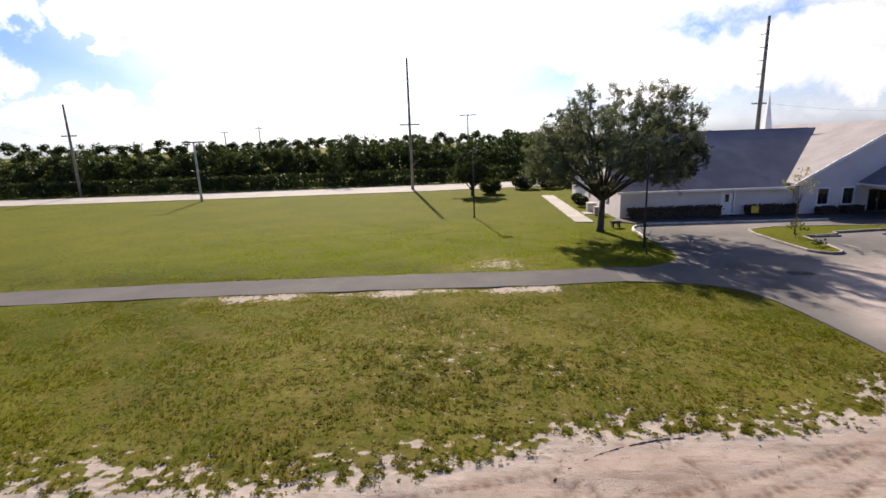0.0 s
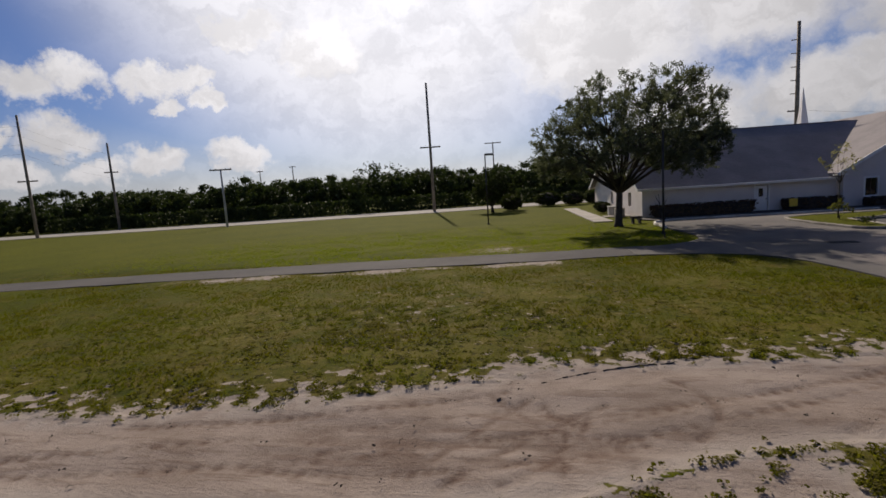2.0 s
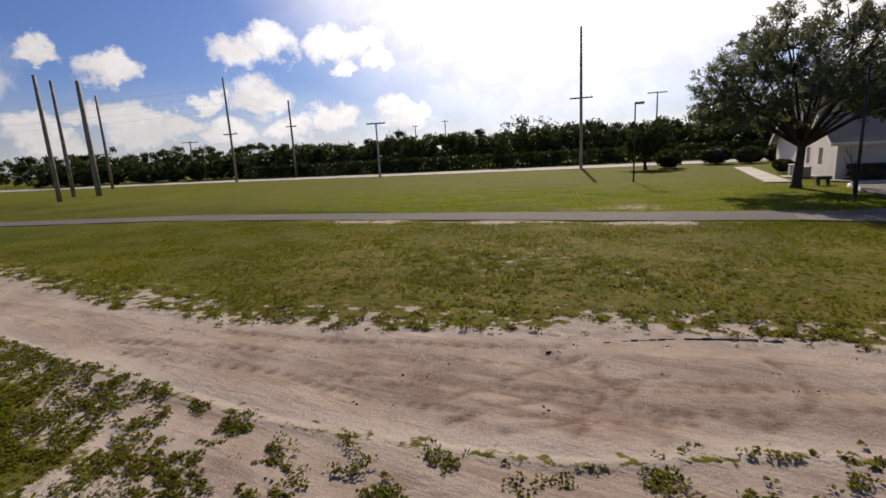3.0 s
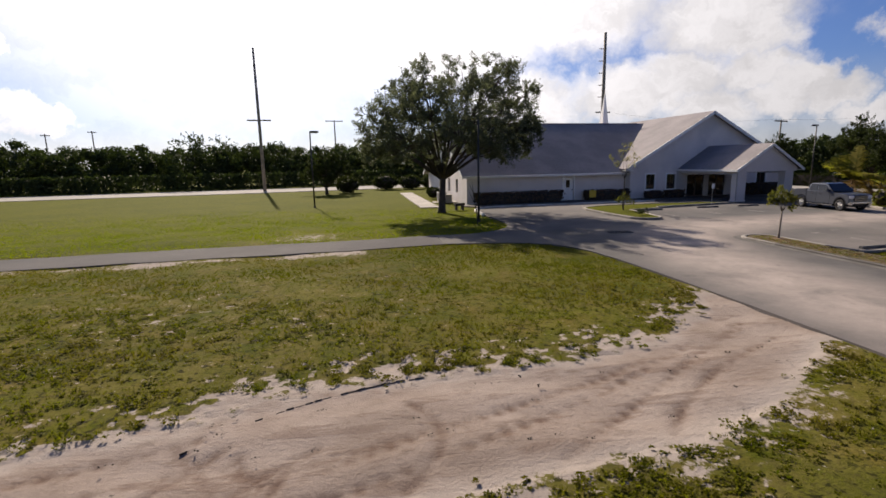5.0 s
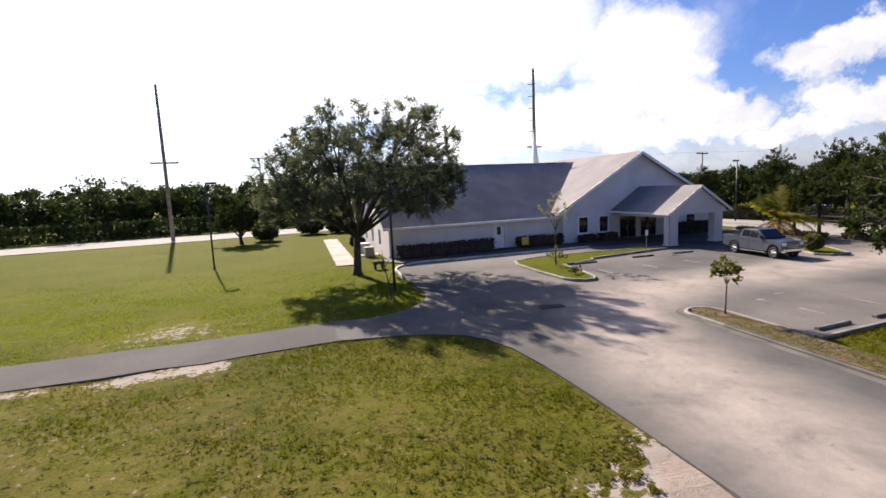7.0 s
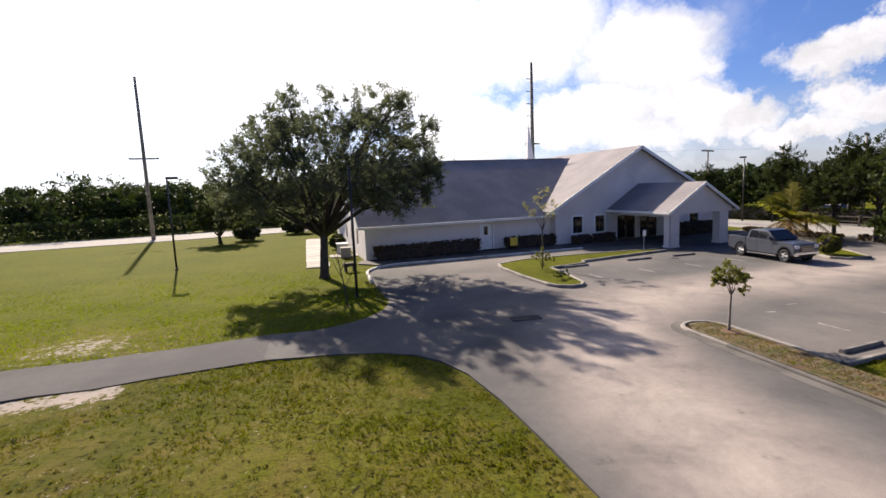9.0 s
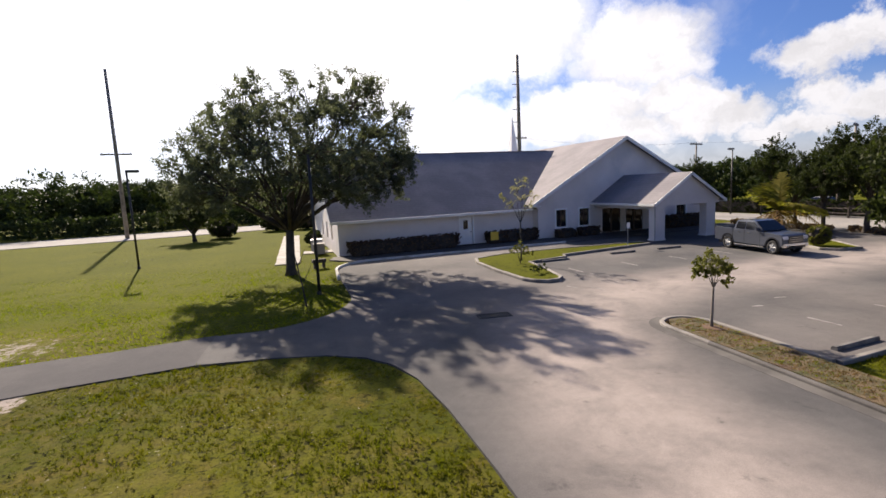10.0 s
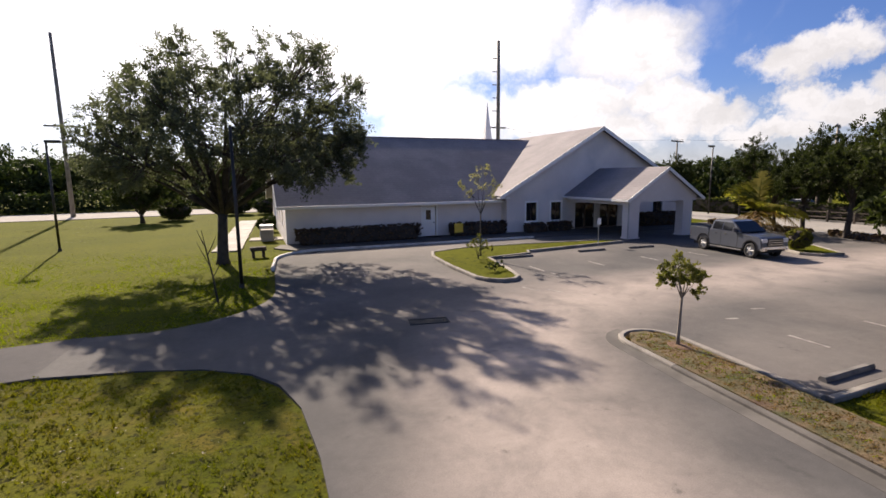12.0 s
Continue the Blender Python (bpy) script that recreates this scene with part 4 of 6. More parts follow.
tree("oak_tree", "spreading grey-green oak with forked trunk on the lawn", (8.8, 40.0, 0), rng, OAK_LEAF, 0.27, 2.7, OAK_LOBES, 8.4, 56, 0.064)

# trees beside the car park
RIGHT = [(0.0, 0.0, 5.7, 2.07), (-1.8, 0.54, 4.84, 1.71), (1.71, -0.72, 5.01, 1.8), (0.36, 1.8, 5.01, 1.71), (-0.45, -1.8, 4.84, 1.71), (0.18, 0.18, 7.33, 1.35), (-0.81, 0.27, 6.73, 1.44), (1.08, 0.72, 6.56, 1.44), (-2.43, -1.26, 3.72, 1.08), (2.52, 1.08, 3.63, 1.17), (0.27, -2.61, 3.37, 1.08), (-1.26, 2.34, 3.63, 1.08), (1.62, -2.16, 3.12, 0.81), (-2.16, 0.9, 3.03, 0.81)]
first = tree("car_park_tree", "dark-leaved tree standing in grass by the car park", (27.3, 18.3, 0), rng, DARK_LEAF, 0.16, 2.6, RIGHT, 5.8, 54, 0.078, group="trees by the car park")
TREE_SPOTS = [(31.2, 18.9, 0.92, 1.9), (37.5, 18.6, 1.05, 0.9), (42.5, 16.2, 1.1, 3.1), (47.6, 38.9, 0.72, 0.7), (48.2, 41.6, 0.68, 2.4), (47.5, 35.9, 0.84, 4.4), (47.8, 29.6, 1.05, 2.2), (50.5, 25.2, 1.1, 5.6), (58.8, 40.5, 0.95, 3.6), (59.5, 46.5, 0.95, 1.6), (58.0, 22.0, 1.15, 1.5), (49.5, 14.0, 1.15, 0.2), (72.0, 46.0, 1.05, 2.9), (46.0, 68.0, 0.85, 0.3), (62.5, 68.0, 0.78, 2.2), (69.0, 62.0, 1.0, 5.0), (76.0, 57.0, 1.0, 0.8)]
tall = tree("car_park_tree", "dark-leaved tree with bare trunk beyond the car park", (48.6, 33.4, 0), rng, DARK_LEAF, 0.2, 2.9, RIGHT[:8], 6.5, 50, 0.085, group="trees by the car park")
for x, y, s, a in TREE_SPOTS:
    c = copy_thing(tall if x > 45 else first, Matrix.Translation((x, y, 0)) @ Matrix.Rotation(a, 4, "Z") @ Matrix.Scale(s, 4))

# far woods: one belt of crowns behind the road, and more behind the hall
def woods(name, label, spots, rng, size):
    cs, sp = [], []
    for x, y, h in spots:
        for k in range(22):
            d = rng.normal(size=3)
            d /= np.linalg.norm(d)
            r = h * 0.36
            cs.append((x + d[0] * r, y + d[1] * r, max(0.5, h * 0.52 + d[2] * h * 0.44)))
            sp.append(h * rng.uniform(0.12, 0.22))
    v, f = leaves(cs, 62, np.array(sp), size * 0.68, rng)
    ob = raw(name, v.tolist(), f.tolist(), WOOD_LEAF)
    return tagged(ob, label, "woods", kind="stuff")


spots = []
for k in range(92):
    x = -170 + k * 2.3
    y = np.interp(x, (-150, -96, -48, -13, 40), (70, 86, 92, 99, 112)) + rng.uniform(0, 5)
    h = np.interp(x, (-150, -110, -75, -60, 0, 40), (6.2, 6.2, 7.2, 8.2, 8.5, 9.0)) * rng.uniform(0.72, 1.12) * (0.94 + 0.14 * math.sin(k * 0.7 + 2 * math.sin(k * 0.23)))
    spots.append((x, y, h))
    spots.append((x + 1, y + 7, h * 1.05))
woods("far_woods", "dark belt of trees behind the road", spots, rng, 0.48)
spots = [(104 + rng.uniform(-6, 12), 70 - 3.0 * k, rng.uniform(5.5, 7.5)) for k in range(30)]
spots += [(40 + 3.4 * k + rng.uniform(-1, 1), np.interp(k, (0, 30), (92, 62)) + rng.uniform(-3, 5), rng.uniform(4.8, 6.8)) for k in range(34)]
spots += [(44 + 3 * k, 84 + rng.uniform(-2, 3) - 0.5 * k, rng.uniform(5.8, 7.4)) for k in range(15)]
spots += [(75 + rng.uniform(-3, 5), 22 + 3.2 * k, rng.uniform(3.2, 4.6)) for k in range(17)]
spots += [(10 + 4 * k, 100 + rng.uniform(0, 5), rng.uniform(8, 9.5)) for k in range(9)]
woods("woods_behind_hall", "dark trees beyond the hall and the car park", spots, rng, 0.46)
spots = []
for k in range(64):
    a = radians(-6 + 1.35 * k)
    d = 235 + rng.uniform(-12, 25)
    spots.append((-math.sin(a) * d, math.cos(a) * d, rng.uniform(9.5, 13.0)))
woods("distant_woods", "hazy distant belt of trees on the horizon", spots, rng, 0.9)
cs = []
for x in np.arange(-92, 30, 0.9):
    y = np.interp(x, (-96, -48, -13, 2, 40), (80.5, 85.0, 91.0, 94.0, 103.0))
    cs += [(x, y, z) for z in (0.5, 1.2, 1.9, 2.4)]
v, f = leaves(cs, 34, 0.75, 0.3, rng)
v[:, 2] = np.maximum(v[:, 2], -0.02)
tagged(raw("far_hedge", v.tolist(), f.tolist(), WOOD_LEAF), "long dark clipped hedge behind the road", "hedge", kind="stuff")


def shrub(name, label, where, w, d, h, rng, mat, per=34, size=0.07, turn=0.0, group="", ball=False):
    """A clipped shrub or hedge: dense leaves over a rounded block, filled by a dark solid core."""
    t = thing(name, label, "hedge" if max(w, d) > 2.5 else "shrub", Matrix.Translation(where) @ Matrix.Rotation(turn, 4, "Z"), group)
    n = int(10 + (w * d + (w + d) * h * 2) * 26)
    p = rng.uniform(-1, 1, (n, 3))
    m = np.linalg.norm(p, axis=1, keepdims=True) if ball else np.abs(p).max(1, keepdims=True)
    p = p / m * (0.86 + 0.14 * rng.random((n, 1)))
    p[:, :2] *= np.where(p[:, 2:] < -0.6, 0.93, 1.0)
    long = p * (w / 2, d / 2, h / 2 * 0.95) + (0, 0, h / 2 + 0.02)
    v, f = leaves(long, per, 0.075, size * 0.8, rng)
    v[:, 2] = np.maximum(v[:, 2], 0.0)
    raw("foliage", v.tolist(), f.tolist(), mat, t)
    # added solid filler in bark colour darkens the spaces between the leaves; no stems
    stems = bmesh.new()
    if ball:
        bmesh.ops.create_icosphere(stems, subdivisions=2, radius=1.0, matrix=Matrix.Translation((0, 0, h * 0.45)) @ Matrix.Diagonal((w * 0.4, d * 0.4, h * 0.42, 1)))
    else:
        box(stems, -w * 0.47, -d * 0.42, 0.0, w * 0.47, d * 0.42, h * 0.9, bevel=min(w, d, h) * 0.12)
    part("bark_body", stems, BARK, t)
    return t

# ---- planting by the hall ----
def on_base(u, v, z=0.0):
    return BASE @ Vector((u, v, z))


TURN = radians(6.0)
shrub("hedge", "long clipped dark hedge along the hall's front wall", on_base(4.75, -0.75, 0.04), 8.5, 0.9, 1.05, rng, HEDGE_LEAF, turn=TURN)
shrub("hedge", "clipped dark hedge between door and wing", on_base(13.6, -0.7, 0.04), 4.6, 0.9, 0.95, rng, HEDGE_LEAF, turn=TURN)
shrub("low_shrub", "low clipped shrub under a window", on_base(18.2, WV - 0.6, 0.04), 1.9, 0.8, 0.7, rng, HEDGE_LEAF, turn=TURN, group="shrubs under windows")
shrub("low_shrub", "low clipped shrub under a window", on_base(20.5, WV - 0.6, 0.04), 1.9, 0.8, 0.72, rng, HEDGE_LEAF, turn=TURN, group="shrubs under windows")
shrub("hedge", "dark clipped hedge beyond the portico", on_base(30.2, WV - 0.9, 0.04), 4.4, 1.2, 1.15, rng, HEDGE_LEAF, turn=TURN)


def round_bush(where, w, h, group):
    t = thing("round_bush", "large rounded clipped bush at the lawn's edge", "shrub", Matrix.Translation(where), group)
    d = rng.normal(size=(260, 3))
    d /= np.linalg.norm(d, axis=1, keepdims=True)
    c = d * (w / 2, w / 2, h / 2) * rng.uniform(0.8, 1.0, (260, 1)) + (0, 0, h * 0.5)
    c[:, 2] = np.maximum(c[:, 2], 0.12)
    v, f = leaves(c, 26, 0.26, 0.1, rng)
    v[:, 2] = np.maximum(v[:, 2], 0.0)
    raw("foliage", v.tolist(), f.tolist(), DARK_LEAF, t)
    # dark ball added inside the leaves as filler, so the bush looks shaded within
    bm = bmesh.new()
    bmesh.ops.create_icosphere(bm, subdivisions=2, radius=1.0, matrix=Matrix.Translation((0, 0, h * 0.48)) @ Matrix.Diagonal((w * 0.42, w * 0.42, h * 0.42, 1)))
    part("bark_body", bm, BARK, t)


for x, y, ww, hh in ((-0.4, 70.5, 3.3, 2.3), (4.8, 76.5, 3.8, 2.3), (8.6, 76.4, 3.4, 2.1), (11.8, 77.5, 3.2, 2.1)):
    round_bush((x, y, 0), ww, hh, "rounded bushes by the road")
DARK = [(0, 0, 3.3, 2.1), (-1.8, 0.4, 2.6, 1.6), (1.8, -0.4, 2.7, 1.6), (0.2, -1.6, 2.6, 1.5), (0.2, 1.5, 2.7, 1.5), (0.3, 0.2, 4.5, 1.3), (-0.9, 0.1, 4.0, 1.2), (1.1, -0.2, 4.0, 1.2)]
tree("small_tree", "dense dark rounded tree at the lawn's edge", (-3.0, 68.4, 0), rng, DARK_LEAF, 0.2, 0.9, DARK, 7.0, 34, 0.11)
SAP = [(-0.06, 0.0, 1.98, 0.33), (-0.30, 0.1, 1.80, 0.24), (0.18, -0.06, 1.88, 0.28), (0.27, -0.12, 1.50, 0.19), (0.16, -0.08, 1.64, 0.20), (-0.1, 0.12, 1.66, 0.18)]
sap = tree("sapling", "young tree with a light bushy crown in mulch", (21.9, 22.6, 0.1), rng, LIGHT_LEAF, 0.04, 1.25, SAP, 120, 16, 0.045, "sapling", "saplings by the drive", wood_mat=PALE_BARK)
bm = bmesh.new()
bmesh.ops.create_icosphere(bm, subdivisions=3, radius=1.0, matrix=Matrix.Translation((21.9, 22.55, 0.09)) @ Matrix.Diagonal((0.24, 0.34, 0.05, 1)))
tagged(mesh_object("mulch_mound", bm, MULCH), "low mound of red-brown mulch round the sapling", "mulch")
copy_thing(sap, Matrix.Translation((22.4, 13.6, 0)) @ Matrix.Rotation(1.4, 4, "Z"))

# ---- poles and lamps ----
def utility_pole(name, label, where, h, r, arms, group="", mat=None):
    t = thing(name, label, "utility pole", Matrix.Translation(where), group)
    part("shaft", tube(bmesh.new(), [(0, 0, -0.3), (0, 0, h * 0.5), (0, 0, h)], [r, r * 0.85, r * 0.65], 10), mat or POLE_WOOD, t, smooth=True)
    for z, half, turn in arms:
        bm = boxes((-half, -0.09, z - 0.1, half, 0.09, z + 0.1), bevel=0.01)
        bmesh.ops.rotate(bm, verts=bm.verts, matrix=Matrix.Rotation(turn, 3, "Z"))
        arm = part("crossarm", bm, POLE_WOOD, t)
        for s in (-0.9, -0.45, 0.45, 0.9):
            part("insulator", tube(bmesh.new(), [(s * half * math.cos(turn), s * half * math.sin(turn), z + 0.07), (s * half * math.cos(turn), s * half * math.sin(turn), z + 0.25)], [0.05, 0.035], 6), GREY_METAL, arm)
    return t


utility_pole("utility_pole", "tall wooden utility pole with one crossarm on the lawn", (-13.6, 80.0, 0), 20.9, 0.25, [(10.6, 1.7, 0.2)])
tall_pole = utility_pole("utility_pole", "tall wooden utility pole with stub brackets behind the hall", (43.5, 86.1, 0), 25.25, 0.36, [(12.0, 1.4, 0.1)])
for z in (14.6, 16.6, 18.6, 20.6, 22.6):
    part("bracket", boxes((-1.0, -0.05, z - 0.06, -0.24, 0.05, z + 0.06), bevel=0.01), POLE_WOOD, tall_pole)
utility_pole("utility_pole", "pale concrete pole with a wide top crossarm by the road", (-44.5, 68.7, 0), 8.95, 0.19, [(8.85, 1.6, 0.35)], mat=PALE_POLE)
utility_pole("utility_pole", "tall wooden utility pole with one crossarm by the road", (-80.0, 68.3, 0), 20.3, 0.25, [(9.5, 1.6, 0.25)])


def lamp_post(where, h, turn, label, head=True):
    t = thing("lamp_post", label, "lamp post", Matrix.Translation(where) @ Matrix.Rotation(turn, 4, "Z"))
    part("post", tube(bmesh.new(), [(0, 0, -0.1), (0, 0, h)], [0.075, 0.06], 10), DARK_METAL, t, smooth=True)
    part("collar", tube(bmesh.new(), [(0, 0, -0.05), (0, 0, 0.12)], [0.12, 0.10], 10), DARK_METAL, t)
    if head:
        lamp = part("lamp_head", boxes((-0.05, -0.2, h - 0.05, 0.75, 0.2, h + 0.12), bevel=0.03), DARK_METAL, t, "dark shoebox lamp head")
        part("lens", boxes((0.1, -0.15, h - 0.07, 0.7, 0.15, h - 0.051)), TRIM, lamp)


lamp_post((-1.95, 48.45, 0), 6.7, radians(10), "dark metal lamp post with shoebox head on the lawn")
lamp_post((10.42, 33.75, 0), 6.4, radians(75), "plain dark metal post rising into the oak's crown", False)

# ---- car park furniture ----
def wheel_stop(x, y, turn, group):
    bm = bmesh.new()
    prof = [(-0.08, 0.02), (-0.08, 0.08), (-0.05, 0.13), (0.05, 0.13), (0.08, 0.08), (0.08, 0.02)]
    a = [bm.verts.new((-0.9, p, z)) for p, z in prof]
    b = [bm.verts.new((0.9, p, z)) for p, z in prof]
    for i in range(6):
        bm.faces.new((a[i], a[(i + 1) % 6], b[(i + 1) % 6], b[i]))
    bm.faces.new(a[::-1])
    bm.faces.new(b)
    bmesh.ops.recalc_face_normals(bm, faces=bm.faces)
    ob = mesh_object("wheel_stop", bm, STOP)
    ob.matrix_world = Matrix.Translation((x, y, 0.0)) @ Matrix.Rotation(turn, 4, "Z")
    return tagged(ob, "grey concrete wheel stop on the asphalt", "wheel stop", group)


for k, (x, y) in enumerate(((24.2, 20.2), (27.4, 20.55), (30.7, 20.95), (33.9, 21.3), (37.1, 21.65))):
    wheel_stop(x, y, radians(7), "wheel stops along the grass")
for x, y in ((28.8, 36.85), (32.3, 37.0), (23.9, 36.3)):
    wheel_stop(x, y, radians(4), "wheel stops by the entrance")

# ---- vehicles ----
def side_solid(profile, half, inset=None):
    """A body from a side outline (x, z), across the width; inset(z) narrows it."""
    bm = bmesh.new()
    rows = []
    for s in (-1, 1):
        rows.append([bm.verts.new((x, s * (half - (inset(z) if inset else 0)), z)) for x, z in profile])
    n = len(profile)
    bm.faces.new(rows[0])
    bm.faces.new(rows[1][::-1])
    for i in range(n):
        bm.faces.new((rows[0][i], rows[1][i], rows[1][(i + 1) % n], rows[0][(i + 1) % n]))
    bmesh.ops.recalc_face_normals(bm, faces=bm.faces)
    sharp = [e for e in bm.edges]
    bmesh.ops.bevel(bm, geom=sharp, offset=0.035, segments=2, affect="EDGES", clamp_overlap=True)
    return bm


def arch(cx, r, z0, n=7, flip=False):
    pts = [(cx + r * math.cos(math.pi * k / n), z0 + r * math.sin(math.pi * k / n)) for k in range(n + 1)]
    return pts[::-1] if flip else pts


def wheel(parent, x, y, r, width):
    side = 1 if y > 0 else -1
    tyre = bmesh.new()
    ring = [(r * 0.62, -width / 2), (r * 0.93, -width / 2), (r, -width * 0.32), (r, width * 0.32), (r * 0.93, width / 2), (r * 0.62, width / 2)]
    loops = []
    for k in range(24):
        a = k * math.tau / 24
        loops.append([tyre.verts.new((x + q * math.cos(a), y + w_, r + q * math.sin(a))) for q, w_ in ring])
    for k in range(24):
        a, b = loops[k], loops[(k + 1) % 24]
        for j in range(6):
            tyre.faces.new((a[j], a[(j + 1) % 6], b[(j + 1) % 6], b[j]))
    bmesh.ops.recalc_face_normals(tyre, faces=tyre.faces)
    w_ob = part("wheel", tyre, RUBBER, parent, "black tyre", smooth=True)
    rim = bmesh.new()
    tube(rim, [(x, y - side * width * 0.3, r), (x, y + side * width * 0.34, r)], [r * 0.63, r * 0.63], 20)
    for k in range(5):
        a = k * math.tau / 5
        tube(rim, [(x, y + side * width * 0.40, r), (x + r * 0.6 * math.cos(a), y + side * width * 0.37, r + r * 0.6 * math.sin(a))], [r * 0.16, r * 0.11], 6)
    part("rim", rim, GREY_METAL, w_ob, "grey alloy rim")


def pickup(m):
    t = thing("pickup_truck", "silver-blue four-door pickup truck parked by the portico", "pickup truck", m)
    low = 0.46
    prof = [(-1.2, low + 0.12), (-1.22, 0.86), (0.38, 0.86), (0.42, 1.36), (0.5, 1.34), (2.7, 1.32), (3.0, 1.3), (4.25, 1.2), (4.42, 1.08), (4.46, low + 0.1), (4.2, low)]
    prof += arch(3.7, 0.5, low)[1:-1] + [(3.7 - 0.5, low), (0.5, low)] + arch(0.0, 0.5, low)[1:-1] + [(-0.5, low)]
    part("body", side_solid(prof, 0.98), SILVER, t, "silver-blue painted body", smooth=False)
    cab = [(0.45, 1.3), (0.6, 1.84), (0.76, 1.93), (1.9, 1.96), (2.15, 1.9), (2.95, 1.32)]
    part("cab", side_solid(cab, 0.93, lambda z: max(0, z - 1.3) * 0.24), SILVER, t)
    part("bed", boxes((-1.16, -0.86, 0.864, 0.37, 0.86, 0.89)), RUBBER, t, "dark open load bed")
    part("tailgate", boxes((-1.225, -0.86, 0.8, -1.16, 0.86, 1.37), bevel=0.015), SILVER, t)
    for s in (-1, 1):
        part("bed_side", boxes((-1.225, s * 0.92 - 0.06, 0.8, 0.43, s * 0.92 + 0.06, 1.38), bevel=0.02), SILVER, t)
        for x0, x1, x2, x3 in ((0.66, 1.42, 1.42, 0.76), (1.5, 2.72, 2.1, 1.5)):
            bm = bmesh.new()
            y0, y1 = s * 0.93, s * 0.82
            a = [bm.verts.new(c) for c in ((x0, y0, 1.38), (x1, y0, 1.38), (x2, y1, 1.84), (x3, y1, 1.84))]
            b = [bm.verts.new((v.co.x, v.co.y - s * 0.03, v.co.z)) for v in a]
            bm.faces.new(a)
            bm.faces.new(b[::-1])
            for i in range(4):
                bm.faces.new((a[i], b[i], b[(i + 1) % 4], a[(i + 1) % 4]))
            bmesh.ops.recalc_face_normals(bm, faces=bm.faces)
            part("side_window", bm, GLASS, t, "dark tinted glass")
        part("mirror", boxes((2.45, s * 1.02 - 0.12, 1.34, 2.62, s * 1.02 + 0.12, 1.58), bevel=0.03), SILVER, t)
        part("headlight", boxes((4.2, s * 0.74 - 0.2, 0.92, 4.475, s * 0.74 + 0.2, 1.12), bevel=0.03), LAMP_GLASS, t)
        part("tail_light", boxes((-1.245, s * 0.87 - 0.09, 0.9, -1.18, s * 0.87 + 0.09, 1.28), bevel=0.01), TAIL_RED, t)
        part("running_board", boxes((0.6, s * 0.96 - 0.09, 0.34, 3.1, s * 0.96 + 0.09, 0.42), bevel=0.02), CHROME, t)
        for x in (0.46, 1.46, 2.74):
            part("door_seam", boxes((x - 0.008, s * 0.983 - 0.004, 0.52, x + 0.008, s * 0.983 + 0.004, 1.3)), RUBBER, t)
        for x in (0.0, 3.7):
            arch_bm = bmesh.new()
            for k in range(12):
                a0, a1 = math.pi * k / 12, math.pi * (k + 1) / 12
                q = [(x + r * math.cos(a), low + r * math.sin(a)) for a, r in ((a0, 0.5), (a1, 0.5), (a1, 0.57), (a0, 0.57))]
                lo = [arch_bm.verts.new((u, s * 0.975, z)) for u, z in q]
                hi = [arch_bm.verts.new((u, s * 1.0, z)) for u, z in q]
                arch_bm.faces.new(lo)
                arch_bm.faces.new(hi[::-1])
                for i in range(4):
                    arch_bm.faces.new((lo[i], hi[i], hi[(i + 1) % 4], lo[(i + 1) % 4]))
            bmesh.ops.recalc_face_normals(arch_bm, faces=arch_bm.faces)
            part("wheel_arch", arch_bm, BLACK_PAINT, t, "dark wheel arch trim")
        for x in (0.95, 1.75):
            part("door_handle", boxes((x, s * 0.985 - 0.02, 1.16, x + 0.18, s * 0.985 + 0.02, 1.2)), CHROME, t)
        part("fog_lamp", boxes((4.46, s * 0.7 - 0.09, 0.5, 4.56, s * 0.7 + 0.09, 0.62), bevel=0.02), LAMP_GLASS, t)
    bm = bmesh.new()
    panel(bm, [(2.2, -0.74, 1.9), (2.2, 0.74, 1.9), (2.96, 0.88, 1.36), (2.96, -0.88, 1.36)], -0.02)
    part("windscreen", bm, GLASS, t)
    bm = bmesh.new()
    panel(bm, [(0.44, -0.8, 1.42), (0.44, 0.8, 1.42), (0.57, 0.74, 1.84), (0.57, -0.74, 1.84)], 0.03)
    part("rear_window", bm, GLASS, t)
    part("grille", boxes((4.40, -0.56, 0.70, 4.49, 0.56, 1.15), bevel=0.03), BLACK_PAINT, t, "dark radiator grille")
    for z in (0.80, 0.92, 1.04):
        part("grille_bar", boxes((4.488, -0.5, z - 0.012, 4.497, 0.5, z + 0.012)), CHROME, t)
    part("lower_intake", boxes((4.54, -0.62, 0.44, 4.57, 0.62, 0.56), bevel=0.01), RUBBER, t)
    part("front_bumper", boxes((4.3, -0.97, 0.46, 4.56, 0.97, 0.68), bevel=0.06), CHROME, t, "bright chrome bumper")
    part("rear_bumper", boxes((-1.36, -0.9, 0.5, -1.18, 0.9, 0.7), bevel=0.04), CHROME, t)
    part("underside", boxes((-1.0, -0.8, 0.3, 4.2, 0.8, 0.55)), RUBBER, t)
    for x in (0.0, 3.7):
        for y in (-0.84, 0.84):
            wheel(t, x, y, 0.42, 0.28)
    return t


pickup(Matrix.Translation((36.0, 35.25, 0.02)) @ Matrix.Rotation(radians(-92), 4, "Z") @ Matrix.Diagonal((0.85, 0.88, 0.93, 1.0)))


